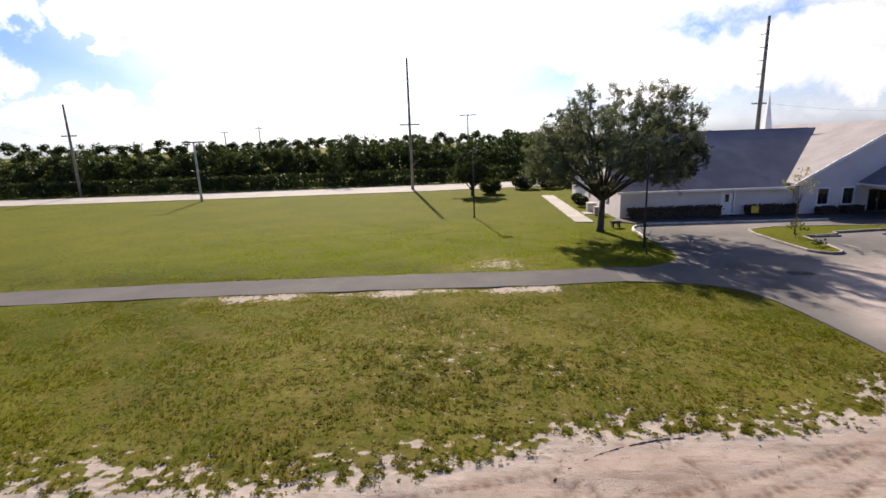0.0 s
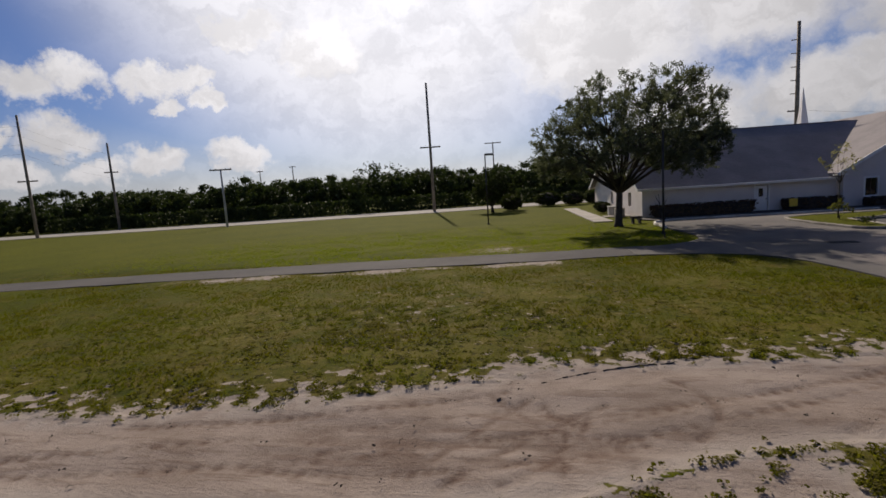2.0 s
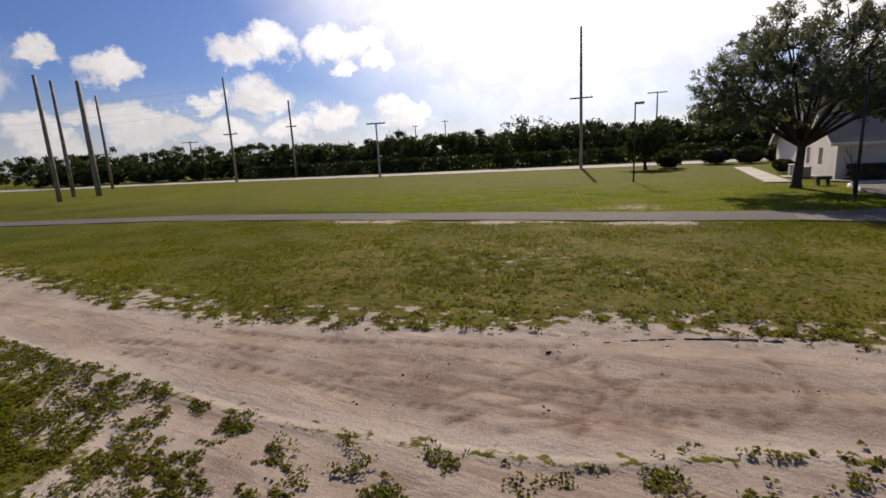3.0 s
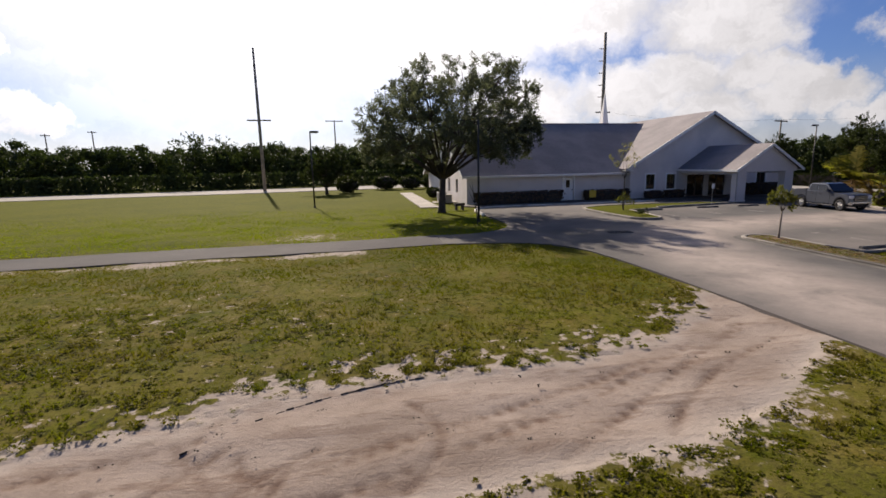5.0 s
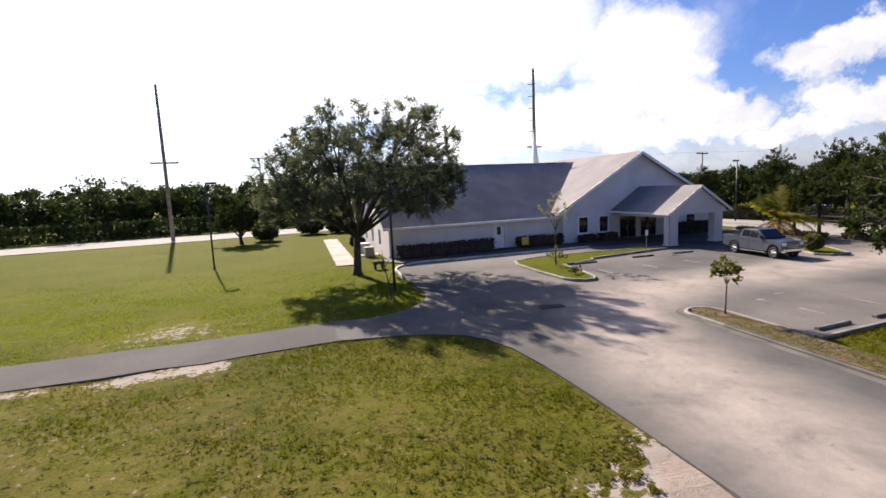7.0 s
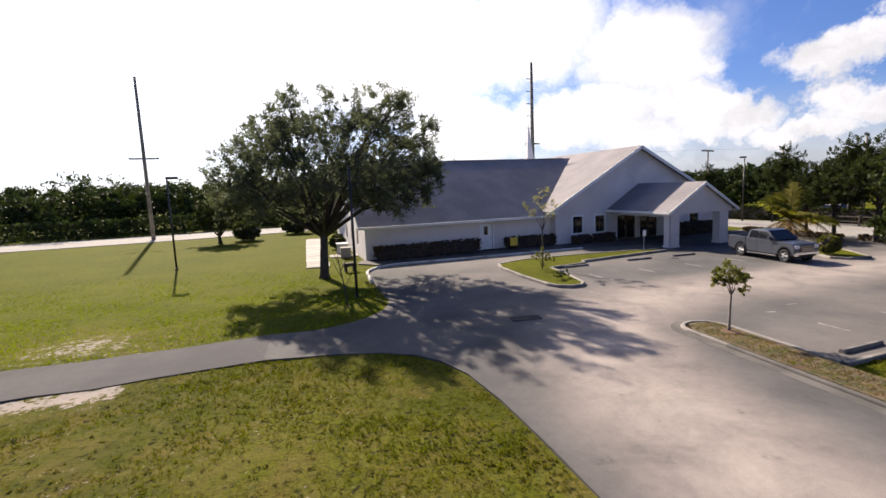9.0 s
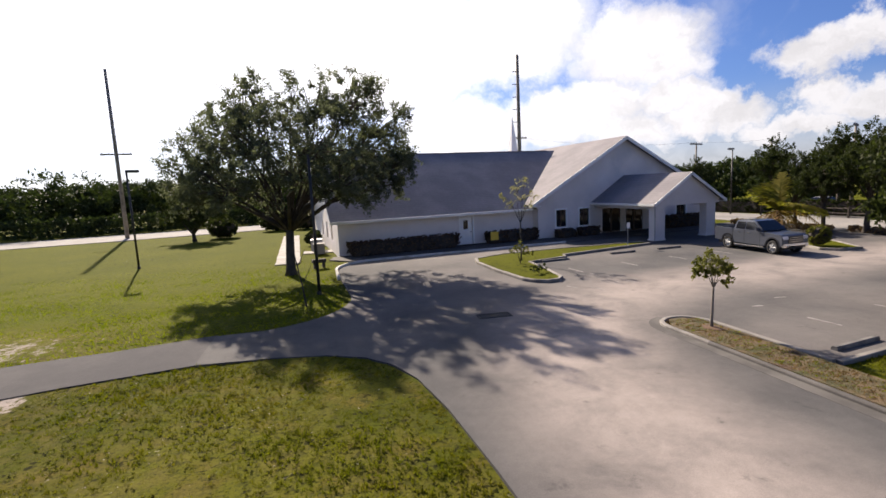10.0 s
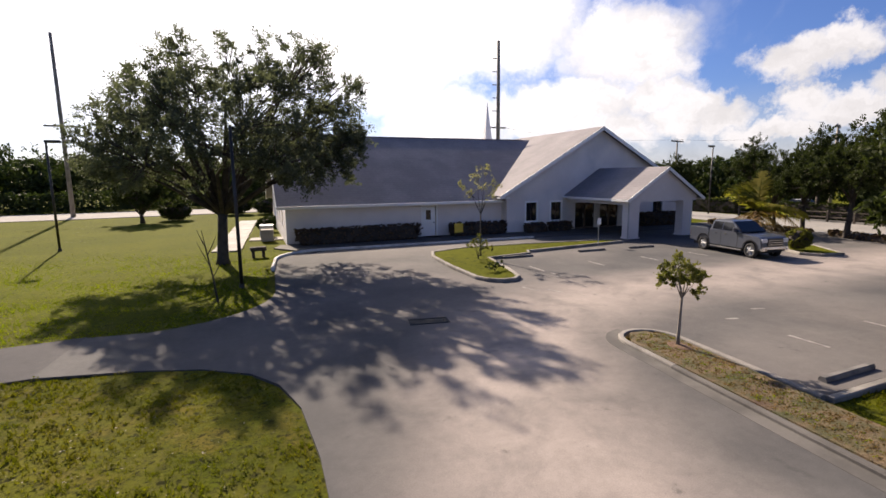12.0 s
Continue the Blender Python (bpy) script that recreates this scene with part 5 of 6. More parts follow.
def car(m, paint_mat, label):
    t = thing("parked_car", label, "car", m, "cars parked beyond the trees")
    prof = [(-0.85, 0.4), (-0.9, 0.85), (-0.2, 0.92), (2.9, 0.9), (3.5, 0.75), (3.6, 0.4)] + [(3.1, 0.32)] + arch(2.7, 0.37, 0.32)[1:-1] + [(2.3, 0.32), (0.4, 0.32)] + arch(0, 0.37, 0.32)[1:-1] + [(-0.4, 0.32)]
    part("body", side_solid(prof, 0.88), paint_mat, t)
    part("cabin", side_solid([(-0.6, 0.88), (-0.1, 1.38), (1.3, 1.42), (2.3, 0.9)], 0.8, lambda z: max(0, z - 0.9) * 0.3), GLASS, t, "dark glazed cabin")
    part("roof_panel", boxes((-0.05, -0.6, 1.37, 1.25, 0.6, 1.45), bevel=0.03), paint_mat, t)
    for x in (0.0, 2.7):
        for y in (-0.76, 0.76):
            wheel(t, x, y, 0.31, 0.2)


for x, y, a, mat, lab in ((65.6, 52.0, 95, WHITE_CAR, "white parked car beyond the trees"), (66.0, 44.0, 92, BLACK_PAINT, "dark parked car beyond the trees"), (64.4, 59.0, 100, WHITE_CAR, "white parked car beyond the trees"), (65.6, 35.5, 88, SILVER, "grey parked car beyond the trees"), (31.9, 10.6, 85, BLACK_PAINT, "dark car parked beside the lawn trees")):
    car(Matrix.Translation((x, y, 0.03)) @ Matrix.Rotation(radians(a), 4, "Z"), mat, lab)

# ---- small things ----
# second paved area to the right of the drive, and pavement beyond the trees
tagged(mesh_object("car_park_side", prism(bmesh.new(), [(22.6, -20), (60, -20), (60, 14.9), (22.9, 14.9)], -0.15, 0.018), ASPHALT), "grey asphalt parking strip beside the lawn", "car park", kind="structure")
kerb("kerb_side", [(22.9, 15.0), (30.0, 15.05), (40.0, 15.1)], 0.2, 0.12, mat=GUTTER)
kerb("kerb_side", [(22.55, 14.9), (22.5, 8.0), (22.5, -20.0)], 0.16, 0.10, mat=GUTTER)
for x in (24.2, 27.4, 30.6):
    wheel_stop(x, 14.2, 0.0, "wheel stops by the side strip")
tagged(mesh_object("far_pavement", prism(bmesh.new(), [(49.8, 22), (57.2, 22), (57.4, 40), (57.6, 48), (55.5, 66), (49.0, 66), (49.6, 50), (48.7, 40), (49.0, 33)], -0.15, 0.026), ROAD), "pale pavement seen between the tree trunks", "road", kind="structure")
# added leafy bands stand in for the dark tree shade on the ground
shrub("hedge", "low dark leafy band put in for shade under the car park trees", (47.3, 42.5, 0), 0.9, 9.0, 0.4, rng, HEDGE_LEAF, 18, 0.12, turn=radians(-4))
shrub("hedge", "low dark leafy band put in for shade under the car park trees", (47.4, 32.8, 0), 0.9, 9.0, 0.4, rng, HEDGE_LEAF, 18, 0.12, turn=radians(-8))


for x, y, long, a in ((59.6, 30.0, 16.0, 0), (59.8, 46.0, 14.0, 6), (57.6, 60.0, 14.0, 10)):
    shrub("hedge", "tall dark hedge beyond the pale lane", (x, y, 0), 1.2, long, 1.5, rng, DARK_LEAF, 14, 0.16, turn=radians(a))


def rail_fence(x0, y0, x1, y1, n):
    t = thing("rail_fence", "low dark wooden post-and-rail fence beyond the trees", "fence", Matrix.Translation((x0, y0, 0)), "fences beyond the trees")
    d = Vector((x1 - x0, y1 - y0, 0))
    for k in range(n + 1):
        p = d * k / n
        part("post", boxes((p.x - 0.07, p.y - 0.07, -0.1, p.x + 0.07, p.y + 0.07, 1.05)), BARK, t)
    for z in (0.45, 0.9):
        part("rail", tube(bmesh.new(), [(0, 0, z), (d.x, d.y, z)], [0.06, 0.06], 4), BARK, t)


rail_fence(57.2, 25.0, 57.8, 38.0, 6)
rail_fence(57.8, 40.0, 56.2, 52.0, 6)

# island by the truck with shrub and palm
ISL2 = [(38.4, 32.0), (38.8, 31.3), (40.3, 31.2), (41.7, 33.6), (45.6, 41.2), (43.2, 41.4), (39.3, 34.6)]
tagged(mesh_object("island_by_truck", prism(bmesh.new(), ISL2, -0.05, 0.12), LAWN), "grass island beside the truck", "island", kind="structure")
kerb("kerb_island", ISL2 + ISL2[:1], 0.16, 0.16)
shrub("island_shrub", "rounded yellow-green shrub on the island", (39.2, 32.8, 0.12), 1.2, 1.2, 1.25, rng, LIGHT_LEAF, 24, 0.09, ball=True)


def palm(where, h, n, length, label, mat=None):
    """A feather palm: arching ribs, each with two rows of narrow hanging leaflets."""
    t = thing("palm", label, "palm", Matrix.Translation(where))
    part("trunk", tube(bmesh.new(), [(0, 0, -0.05), (0.05, 0, h * 0.5), (0.02, 0.03, h)], [0.2, 0.16, 0.13], 9), BARK, t)
    for k in range(n):
        a = k * 2.4 + rng.uniform(-0.2, 0.2)
        lift = 1.5 if k == 0 else 0.3 + 1.05 * ((k * 0.618) % 1.0) if k < 20 else rng.uniform(-0.25, 0.2)
        leaf = mat or (PALM_LEAF if k < 20 else DRY_LEAF)
        out = Vector((math.cos(a), math.sin(a), 0))
        side_ = Vector((-math.sin(a), math.cos(a), 0))
        sag = 0.75 * math.cos(lift) + 0.12
        rib = []
        for j in range(25):
            f_ = j / 24
            rib.append(Vector((0, 0, h)) + out * length * f_ * math.cos(lift) + Vector((0, 0, length * (math.sin(lift) * f_ - sag * f_ ** 2.2 * 0.6))))
        verts_, faces_ = [], []
        for j in range(3, 24):
            f_ = j / 24
            d = (rib[j + 1] - rib[j - 1]).normalized()
            wdt = length * 0.29 * math.sin(math.pi * (0.1 + 0.82 * f_)) ** 0.7
            for s in (-1, 1):
                tip = rib[j] + side_ * s * wdt * 0.8 + d * wdt * 0.75 - Vector((0, 0, wdt * rng.uniform(0.15, 0.6)))
                m_ = len(verts_)
                verts_ += [tuple(rib[j] - d * 0.07), tuple(rib[j] + d * 0.07), tuple(tip)]
                faces_.append((m_, m_ + 1, m_ + 2))
        frond = raw("frond", verts_, faces_, leaf, t)
        part("rib", tube(bmesh.new(), rib[::4], [0.03, 0.027, 0.024, 0.02, 0.016, 0.012, 0.006], 5), leaf, frond)
    return t


palm((44.5, 40.0, 0.0), 1.6, 27, 3.3, "short palm with upright yellow-green feather fronds")
TWIGGY = [(0.0, 0.0, 0.95, 0.26), (-0.4, 0.1, 0.75, 0.22), (0.42, 0.05, 0.8, 0.24), (0.1, -0.3, 0.7, 0.2), (-0.15, 0.3, 0.85, 0.2), (0.65, -0.1, 0.55, 0.15)]
tree("leafy_bush", "loose light green bush with bare stems on the island", (21.5, 35.9, 0.12), rng, LIGHT_LEAF, 0.025, 0.16, TWIGGY, 70, 8, 0.05, "shrub")
SLENDER = [(0.0, 0.0, 3.6, 0.42), (-0.6, 0.2, 3.2, 0.38), (0.55, -0.1, 3.3, 0.4), (0.9, 0.2, 3.9, 0.32), (-0.3, -0.3, 4.2, 0.36), (0.35, 0.1, 4.5, 0.3), (-0.9, 0.0, 3.8, 0.26)]
tree("young_tree", "slender young tree with sparse pale leaves on the island", (22.0, 36.9, 0.12), rng, PALE_LEAF, 0.04, 2.3, SLENDER, 17, 7, 0.055)
LOW = [(0.0, 0.0, 0.25, 0.22), (0.3, 0.1, 0.22, 0.2), (-0.28, -0.05, 0.2, 0.18)]
tree("low_plant", "low dark leafy plant at the island's tip", (21.1, 32.7, 0.12), rng, DARK_LEAF, 0.015, 0.06, LOW, 80, 8, 0.05, "shrub")


def sign(where, turn, h, w_, face, label):
    t = thing("sign", label, "sign", Matrix.Translation(where) @ Matrix.Rotation(turn, 4, "Z"))
    part("post", tube(bmesh.new(), [(0, 0, -0.1), (0, 0, h)], [0.03, 0.03], 6), GREY_METAL, t)
    part("sign_panel", boxes((-w_ / 2, -0.045, h - w_ * 1.3, w_ / 2, -0.03, h), bevel=0.004), face, t)


sign((30.4, 38.6, 0.12), 0.2, 1.6, 0.3, TRIM, "small white sign on a thin metal post")
yb = thing("yellow_board", "small yellow board standing before the hedge", "sign", Matrix.Translation(on_base(11.75, -1.35, 0.05)) @ Matrix.Rotation(TURN, 4, "Z"))
part("board", boxes((-0.33, -0.03, 0.3, 0.33, 0.03, 0.95), bevel=0.01), YELLOW, yb)
for x in (-0.25, 0.25):
    part("leg", boxes((x - 0.02, -0.02, 0.0, x + 0.02, 0.02, 0.3)), DARK_METAL, yb)

# drain grate in the drive
g = thing("drain_grate", "dark iron drain grate in the asphalt", "drain", Matrix.Translation((16.5, 26.75, 0.021)) @ Matrix.Rotation(radians(-4), 4, "Z"))
part("grate_frame", boxes((-0.6, -0.27, 0.0, 0.6, -0.22, 0.02), (-0.6, 0.22, 0.0, 0.6, 0.27, 0.02), (-0.6, -0.22, 0.0, -0.55, 0.22, 0.02), (0.55, -0.22, 0.0, 0.6, 0.22, 0.02)), RUBBER, g)
# thin black plate, no pit: the hollow's darkness put into colour
part("black_plate", boxes((-0.55, -0.22, 0.001, 0.55, 0.22, 0.006)), RUBBER, g)
for k in range(9):
    x = -0.47 + k * 0.115
    part("bar", boxes((x, -0.22, 0.006, x + 0.03, 0.22, 0.018)), RUBBER, g)

# concrete bench under the oak
b = thing("bench", "small dark wooden bench under the oak", "bench", Matrix.Translation((10.4, 41.5, 0)) @ Matrix.Rotation(radians(12), 4, "Z"))
part("seat", boxes((-0.42, -0.22, 0.34, 0.42, 0.22, 0.56), bevel=0.02), BARK, b)
for x in (-0.34, 0.2):
    part("leg", boxes((x, -0.16, -0.03, x + 0.14, 0.16, 0.34), bevel=0.02), BARK, b)

# bare young tree beside the lamp post
bare_tree = thing("bare_sapling", "thin leafless young tree on the lawn", "sapling", Matrix.Translation((9.9, 31.4, 0)))
bm = bmesh.new()
tube(bm, [(0, 0, -0.1), (-0.1, 0, 0.9), (-0.25, 0.05, 1.8), (-0.35, 0, 2.6)], [0.04, 0.032, 0.025, 0.008], 6)
for z, dx, dy, up in ((0.9, 0.45, 0.1, 0.9), (1.3, -0.4, 0.1, 0.9), (1.7, 0.35, -0.1, 0.7), (2.0, -0.25, 0.1, 0.6)):
    x0 = -0.1 - (z - 0.9) * 0.16
    tube(bm, [(x0, 0, z), (x0 + dx * 0.6, dy, z + up * 0.55), (x0 + dx, dy, z + up)], [0.02, 0.014, 0.005], 5)
part("bark_body", bm, BARK, bare_tree)

# utility boxes and planters at the hall's side
for x, y, w_, d_, h, mat, lab in ((10.4, 48.6, 0.8, 0.8, 0.75, CONCRETE, "pale concrete planter at the hall's corner"), (10.2, 51.0, 0.9, 0.9, 0.85, GREY_METAL, "grey metal cooling unit beside the hall")):
    p = thing("planter" if mat == CONCRETE else "cooling_unit", lab, "planter" if mat == CONCRETE else "cooling unit", Matrix.Translation((x, y, 0)))
    part("case", boxes((-w_ / 2, -d_ / 2, 0, w_ / 2, d_ / 2, h), bevel=0.03), mat, p)
    part("rim" if mat == CONCRETE else "fan_grille", boxes((-w_ * 0.54, -d_ * 0.54, h, w_ * 0.54, d_ * 0.54, h + 0.06), bevel=0.01), mat, p)
shrub("side_shrub", "rounded dark shrub at the side of the hall", (9.9, 55.0, 0), 1.6, 1.4, 1.2, rng, DARK_LEAF, 24, 0.1, ball=True)
shrub("side_shrub", "rounded dark shrub at the side of the hall", (10.0, 58.5, 0), 1.4, 1.4, 1.1, rng, DARK_LEAF, 24, 0.1, ball=True)

# faded stall lines
for k in range(7):
    x = 25.5 + 3.25 * k
    bm = boxes((-0.05, -0.5 - 0.2 * (k % 3), 0.0, 0.05, 0.5, 0.003))
    ob = mesh_object("stall_line", bm, WHITE_PAINT)
    ob.matrix_world = Matrix.Translation((x, 22.0 + 0.28 * k, 0.0215)) @ Matrix.Rotation(radians(4), 4, "Z")
    tagged(ob, "faded white stall line on asphalt", "road marking", "stall lines", "structure")
for k in range(4):
    bm = boxes((-0.05, -0.7, 0.0, 0.05, 0.6, 0.003))
    ob = mesh_object("stall_line", bm, WHITE_PAINT)
    ob.matrix_world = Matrix.Translation((23.4 + 3.4 * k, 33.2 + 0.3 * k, 0.0215)) @ Matrix.Rotation(radians(4), 4, "Z")
    tagged(ob, "faded white stall line on asphalt", "road marking", "stall lines", "structure")

for x, y, long, turn in ((21.3, 29.5, 0.9, 24), (22.0, 29.0, 0.7, 24), (23.2, 31.4, 0.6, 70), (23.6, 31.9, 0.4, 10), (25.3, 24.15, 0.4, 80), (27.0, 24.75, 0.45, 82)):
    ob = mesh_object("paint_mark", boxes((-0.05, -long / 2, 0.0, 0.05, long / 2, 0.003)), WHITE_PAINT)
    ob.matrix_world = Matrix.Translation((x, y, 0.0215)) @ Matrix.Rotation(radians(turn), 4, "Z")
    tagged(ob, "worn white paint mark on asphalt", "road marking", "stall lines", "structure")

# black edging strip half buried in the sand, broken into short lengths
EDGE = [(1.4, 9.85), (2.0, 10.4), (2.6, 10.8), (3.2, 11.1), (3.8, 11.33), (4.4, 11.5), (4.9, 11.57)]
strip = thing("edging_strip", "thin black edging strip half buried in sand", "edging")
for k in range(26):
    f_ = k / 26 * (len(EDGE) - 1)
    if (k < 9 and k % 3 == 1) or k % 9 == 5:
        continue
    p, q = Vector((*EDGE[int(f_)], 0)), Vector((*EDGE[int(f_) + 1], 0))
    a_ = p.lerp(q, f_ - int(f_))
    d = (q - p).normalized() * (0.055 + 0.0015 * k)
    top = -0.071 + 0.0009 * k + 0.008 * math.sin(k * 2.3)
    bm = boxes((-d.length * 0.9, -0.006, -0.12, d.length * 0.9, 0.006, top + 0.008))
    ob = part("strip_length", bm, BLACK_EDGE, strip)
    ob.matrix_world = Matrix.Translation(a_) @ Matrix.Rotation(math.atan2(d.y, d.x) + 0.05 * math.sin(k * 3.1), 4, "Z")

# more distant poles, lamps and wires
def far_pole(yaw, dist, h, arms, label, r=0.22):
    x, y = 2.6 - math.sin(radians(yaw)) * dist, 1.7 + math.cos(radians(yaw)) * dist
    utility_pole("utility_pole", label, (x, y, 0), h, r, arms, "distant utility poles")


for yaw, dist, h, arms, r in ((66.6, 78, 15.5, [], 0.3), (65.6, 92, 17.0, [], 0.3), (63.6, 88, 16.5, [], 0.42), (62.6, 120, 18.5, [(7.0, 1.2, 0.3)], 0.3), (55.3, 150, 10.5, [(10.2, 2.4, 0.5)], 0.25), (44.8, 112, 16.5, [(11.0, 1.2, 0.4)], 0.26), (4.2, 118, 14.0, [(13.8, 2.0, 0.2)], 0.2)):
    far_pole(yaw, dist, h, arms, "distant weathered wooden utility pole", r)
far_pole(31.0, 160, 13.0, [(12.6, 1.0, 0.3)], "distant weathered wooden utility pole", 0.2)
far_pole(27.5, 160, 14.0, [(13.6, 1.0, 0.3)], "distant weathered wooden utility pole", 0.2)
for x, y, h, arms in ((69.5, 76.0, 9.6, [(9.4, 1.9, 0.4)]), (76.8, 69.2, 9.2, [(9.0, 1.9, 0.6)]), (90.2, 58.5, 15.4, [(12.5, 1.0, 0.5), (13.5, 1.0, 0.5)]), (66.0, 50.0, 9.2, [(9.0, 1.4, 0.5)])):
    utility_pole("utility_pole", "wooden pole with a wide top crossarm beyond the car park", (x, y, 0), h, 0.16, arms, "poles beyond the car park")
lamp_post((55.3, 55.0, 0), 7.2, radians(200), "dark metal lamp post with shoebox head beyond the hall")


def wire(a, b, sag, label="thin dark overhead wire"):
    bm = bmesh.new()
    pts = [(a[0] + (b[0] - a[0]) * k / 14, a[1] + (b[1] - a[1]) * k / 14, a[2] + (b[2] - a[2]) * k / 14 - sag * 4 * (k / 14) * (1 - k / 14)) for k in range(15)]
    tube(bm, pts, [0.010] * 15, 4)
    tagged(mesh_object("overhead_wire", bm, DARK_METAL), label, "wire", "overhead wires")


wire((69.5, 76.0, 9.7), (76.8, 69.2, 9.3), 0.2)
wire((43.5, 86.1, 12.2), (69.5, 76.0, 9.7), 0.9)
for z in (14.0, 15.5, 17.0, 18.5):
    wire((-80.0, 68.3, z), (-220.0, 20.0, z + 1.0), 1.5)
    wire((-80.0, 68.3, z), (-76.4, 81.0, z - 4.0), 0.4)

# ---- grass tufts ----
def tufts(name, label, n, x0, x1, y0, y1, keep, blades, tall, wide, mat, seed):
    r = np.random.default_rng(seed)
    p = np.stack([r.uniform(x0, x1, n), r.uniform(y0, y1, n)], 1)
    p = p[r.random(n) < keep(p[:, 0], p[:, 1])]
    m = len(p)
    a = r.uniform(0, math.tau, (m, blades))
    out = np.stack([np.cos(a), np.sin(a)], -1)
    size = r.uniform(0.55, 1.25, (m, 1, 1))
    foot = p[:, None, :] + out * size * wide * r.uniform(0.0, 0.6, (m, blades, 1))
    tip = p[:, None, :] + out * size * wide * r.uniform(0.5, 1.2, (m, blades, 1))
    side = np.stack([-out[..., 1], out[..., 0]], -1) * size * wide * 0.14
    high = (size[..., 0] * tall * r.uniform(0.5, 1.1, (m, blades)))[..., None]
    low = np.full((m, blades, 1), -0.05)
    v = np.stack([np.concatenate([foot - side, low], -1), np.concatenate([foot + side, low], -1), np.concatenate([tip, high], -1)], 2).reshape(-1, 3)
    ob = raw(name, v.tolist(), np.arange(len(v)).reshape(-1, 3).tolist(), mat)
    return tagged(ob, label, "grass", kind="stuff")


def on_lawn(x, y):
    """The lawn up to the edges of the path, the drive and their rounded corners."""
    off_path = np.abs(y - path_mid(x)) > 1.47
    near = x < np.interp(y, (-20, 6, 14, 18, 20.4, 22.2, 23.4, 24.2, 24.8, 25.15, 25.5), (13.85, 13.7, 13.45, 13.25, 13.05, 12.75, 12.3, 11.65, 10.5, 9.1, 6.5))
    far = np.where(y > 32.2, x < 11.35, (x < 7) | (np.hypot(np.maximum(x - 7.7, 0), 32.2 - y) < 4.05))
    return off_path & np.where(y < 26.5, near, far)


def lawn_density(x, y):
    b = bareness(x, y)
    patch = 0.5 + 0.5 * np.sin(x * 1.3 + 2 * np.sin(y * 0.8)) * np.sin(y * 1.7 + 1.5 * np.sin(x * 0.9))
    fade = np.clip((x + 30) / 16, 0, 1) * np.clip((y + 6) / 7, 0, 1)
    clump = np.clip((lattice(x * 3.7 + 5, y * 3.7) * 0.6 + lattice(x * 8.3, y * 8.3 + 3) * 0.4 - 0.28) * 4.0, 0.30, 1)
    return on_lawn(x, y) * np.clip(1.3 - b * 2.2, 0.0, 1) * (0.45 + 0.55 * patch) * fade * clump


def far_density(x, y):
    return on_lawn(x, y) * np.clip((x + 30) / 18, 0, 1) * np.clip((47 - y) / 14, 0, 1) * 0.8


tufts("lawn_grass", "short clumpy green grass on sandy soil", 170000, -30, 13.8, -6.0, 16, lawn_density, 9, 0.016, 0.050, MEADOW_LEAF, 1)
tufts("lawn_grass", "short clumpy green grass beside the path", 85000, -30, 13.8, 16, 26.5, lawn_density, 8, 0.016, 0.055, MEADOW_LEAF, 2)
tufts("lawn_grass", "mown green grass beyond the path", 62000, -30, 11.4, 26.5, 47, far_density, 5, 0.024, 0.075, GRASS_LEAF, 3)


def weeds_density(x, y):
    low = np.interp(x, LOW_X, LOW_Y) - y
    blob = 0.5 + 0.3 * np.sin(x * 2.9 + 2 * np.sin(y * 2.1)) * np.sin(y * 3.3 + 1.7 * np.sin(x * 1.9)) + 0.25 * np.sin(x * 7.1 + 3 * np.sin(y * 5.0)) * np.sin(y * 8.3 + x)
    thick = np.interp(x, (-8, -4, 0, 5, 9), (0.88, 0.62, 0.24, 0.34, 0.6))
    want = np.clip(thick + low * 0.12, 0.08, 1.1)
    return np.clip((low + 0.25) * 3, 0, 1) * np.clip((7.5 - low) / 2.5, 0, 1) * np.clip((9.0 - x) / 3.0, 0, 1) * np.clip((x + 20) / 8.0, 0, 1) * np.clip((blob - 1 + want) * 3.5 + 0.25, 0.0, 1) * np.minimum(1, 1.5 * lattice(x * 4.0, y * 4.0 + 3))


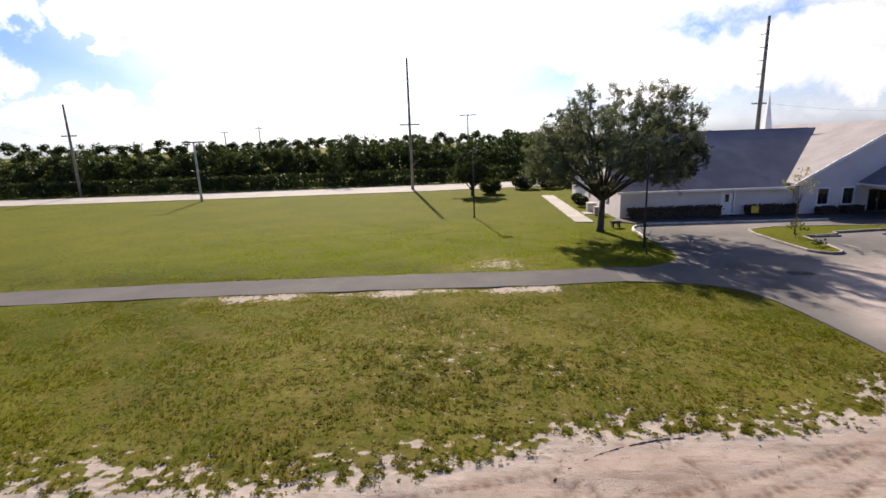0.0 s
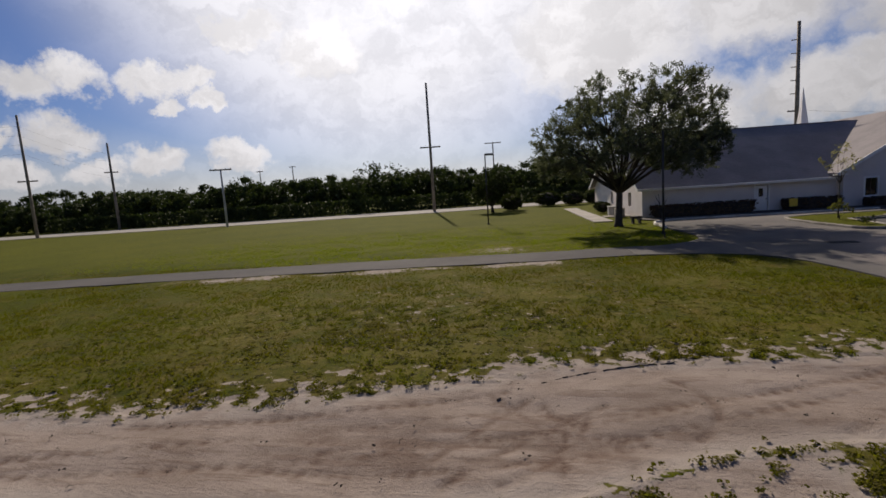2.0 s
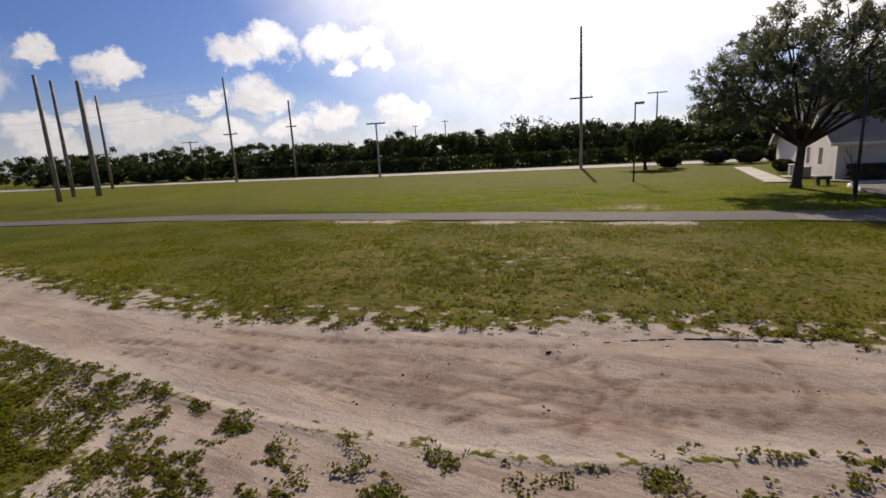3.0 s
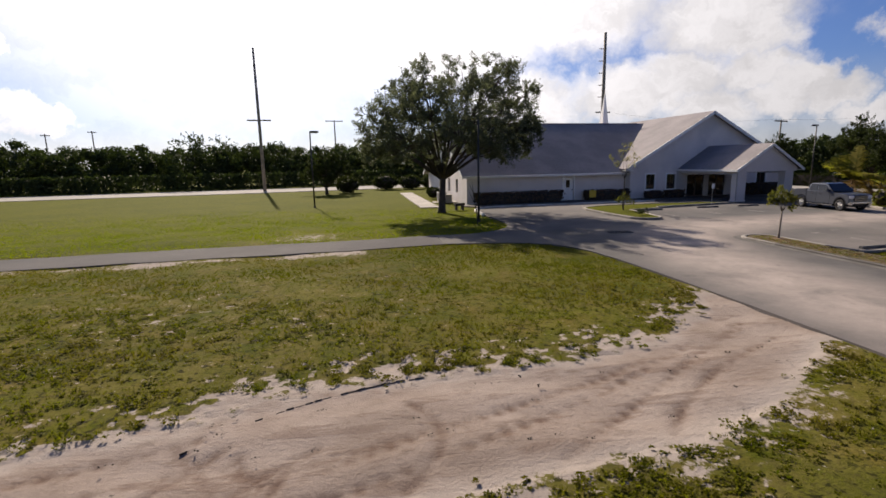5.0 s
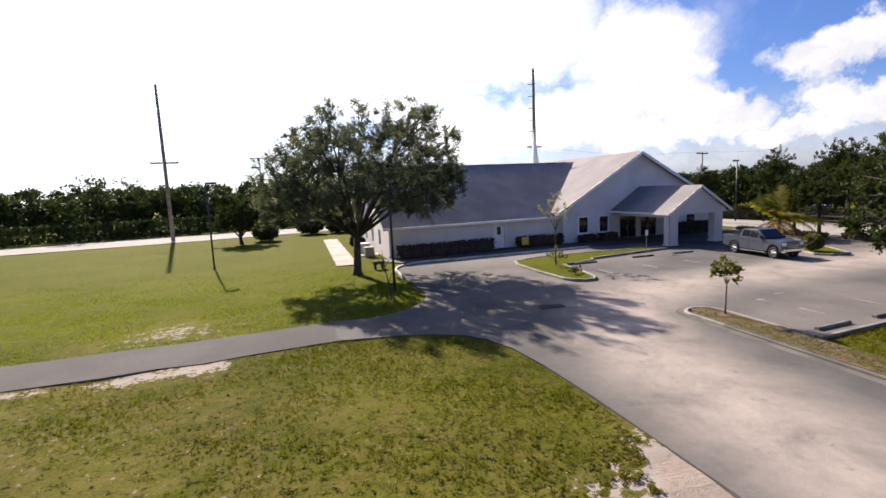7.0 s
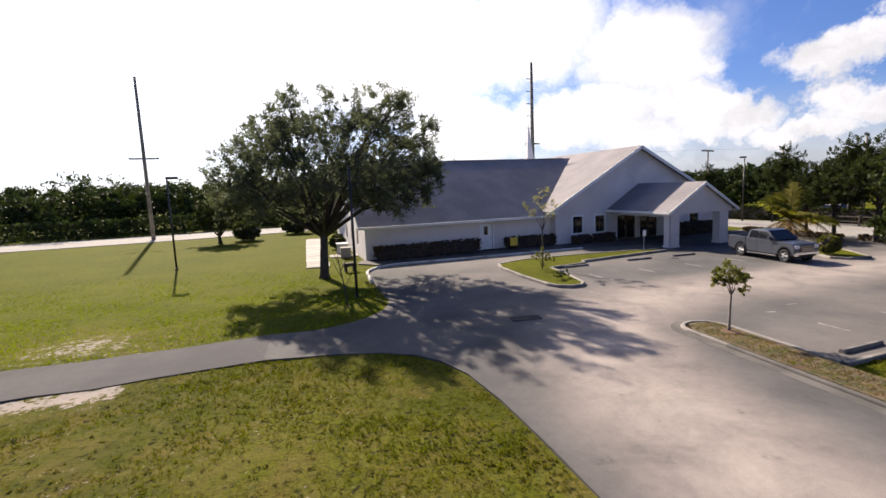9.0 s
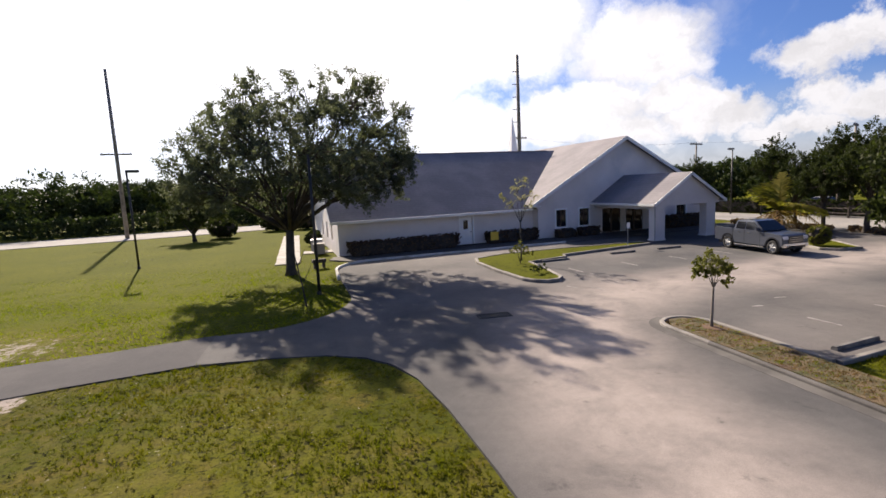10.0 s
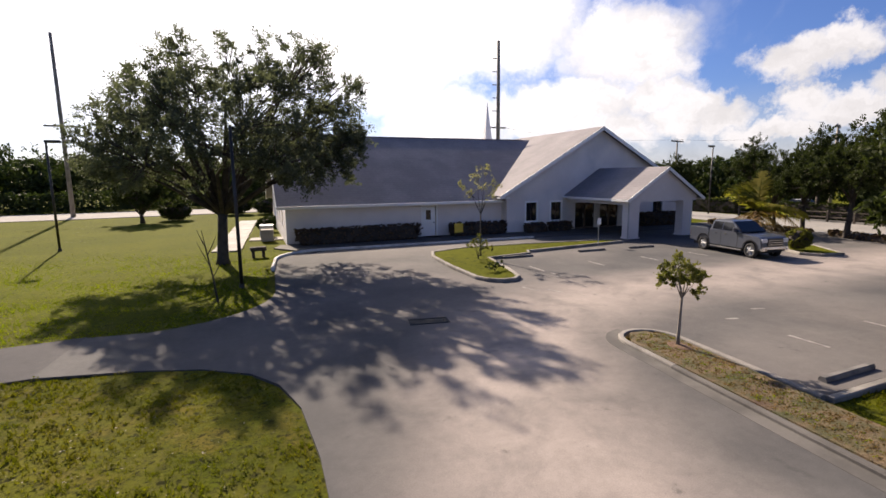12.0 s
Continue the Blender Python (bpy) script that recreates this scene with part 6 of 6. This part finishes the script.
def cushions(name, label, n, x0, x1, y0, y1, keep, per, mat, seed, lift=0.0, tall=0.42):
    """Low round weed plants: small leaves over flat domes."""
    r = np.random.default_rng(seed)
    p = np.stack([r.uniform(x0, x1, n), r.uniform(y0, y1, n)], 1)
    p = p[r.random(n) < keep(p[:, 0], p[:, 1])]
    m = len(p)
    wide = r.uniform(0.035, 0.115, (m, 1))
    d, a = np.sqrt(r.random((m, per))), r.uniform(0, math.tau, (m, per))
    squash = r.uniform(0.6, 1.0, (m, 1))
    at = np.stack([p[:, :1] + np.cos(a) * d * wide, p[:, 1:] + np.sin(a) * d * wide * squash, wide * tall * (1 - 0.8 * d ** 2) * r.uniform(0.4, 1.1, (m, per)) - 0.035 + lift], -1)
    along = r.normal(size=(m, per, 3)) * (1, 1, 0.45)
    along /= np.linalg.norm(along, axis=2, keepdims=True)
    side = np.cross(along, r.normal(size=(m, per, 3)) * (0.4, 0.4, 1))
    side /= np.linalg.norm(side, axis=2, keepdims=True)
    s = r.uniform(0.014, 0.032, (m, per, 1))
    v = np.stack([at - along * s, at + side * s * 0.6, at + along * s, at - side * s * 0.6], 2).reshape(-1, 3)
    ob = raw(name, v.tolist(), np.arange(len(v)).reshape(-1, 4).tolist(), mat)
    return tagged(ob, label, "weeds", kind="stuff")


cushions("weeds", "low olive weeds spreading in round clumps over the sand", 95000, -20, 9, -2.5, 9.5, weeds_density, 13, WEED_LEAF, 4)
cushions("edge_grass", "ragged grass clumps along the sand's edge", 42000, -18, 13.4, 7.5, 17, lambda x, y: on_lawn(x, y) * (x < 13.2) * np.exp(-((bareness(x, y) - 0.46) / 0.13) ** 2) * np.clip((lattice(x * 3.1, y * 3.1) - 0.35) * 3, 0, 1), 14, MEADOW_LEAF, 12, 0.015)
cushions("lawn_tussocks", "small tussocks standing out of the lawn", 15000, -16, 13.4, 7.0, 26.0, lambda x, y: on_lawn(x, y) * np.clip(1.0 - 2.6 * bareness(x, y), 0, 1) * np.clip((lattice(x * 1.1 + 4, y * 1.1) - 0.2) * 1.6, 0, 1) * np.clip((x + 16) / 8, 0, 1), 12, MEADOW_LEAF, 15, 0.02, 0.85)
cushions("verge_litter", "brown leaf litter and clippings on the verge", 6500, 21.1, 22.25, 9, 23.6, lambda x, y: 0.6 + 0 * x, 10, DRY_LEAF, 7, 0.11)
cushions("verge_weeds", "small green weeds on the verge", 2200, 21.1, 22.25, 9, 23.6, lambda x, y: 0.35 + 0.6 * (y < 17.5), 16, GRASS_LEAF, 8, 0.11)
tufts("verge_grass", "dry brown grass tufts on the verge", 1500, 21.1, 22.25, 9, 23.6, lambda x, y: 0.5 + 0 * x, 8, 0.13, 0.06, DRY_LEAF, 5)
tufts("verge_grass", "green grass beside the car park", 9000, 22.4, 46, 15.2, 21.3, lambda x, y: 0.9 * (y < np.interp(x, (22.6, 33.5, 46.0), (19.35, 20.65, 21.4))), 7, 0.045, 0.10, MEADOW_LEAF, 6)
cushions("sand_litter", "small dark clods and twigs lying on the sand", 260, -14, 12.3, 4.5, 14, lambda x, y: (bareness(x, y) > 0.8) * 0.8, 4, BARK, 9, 0.005)
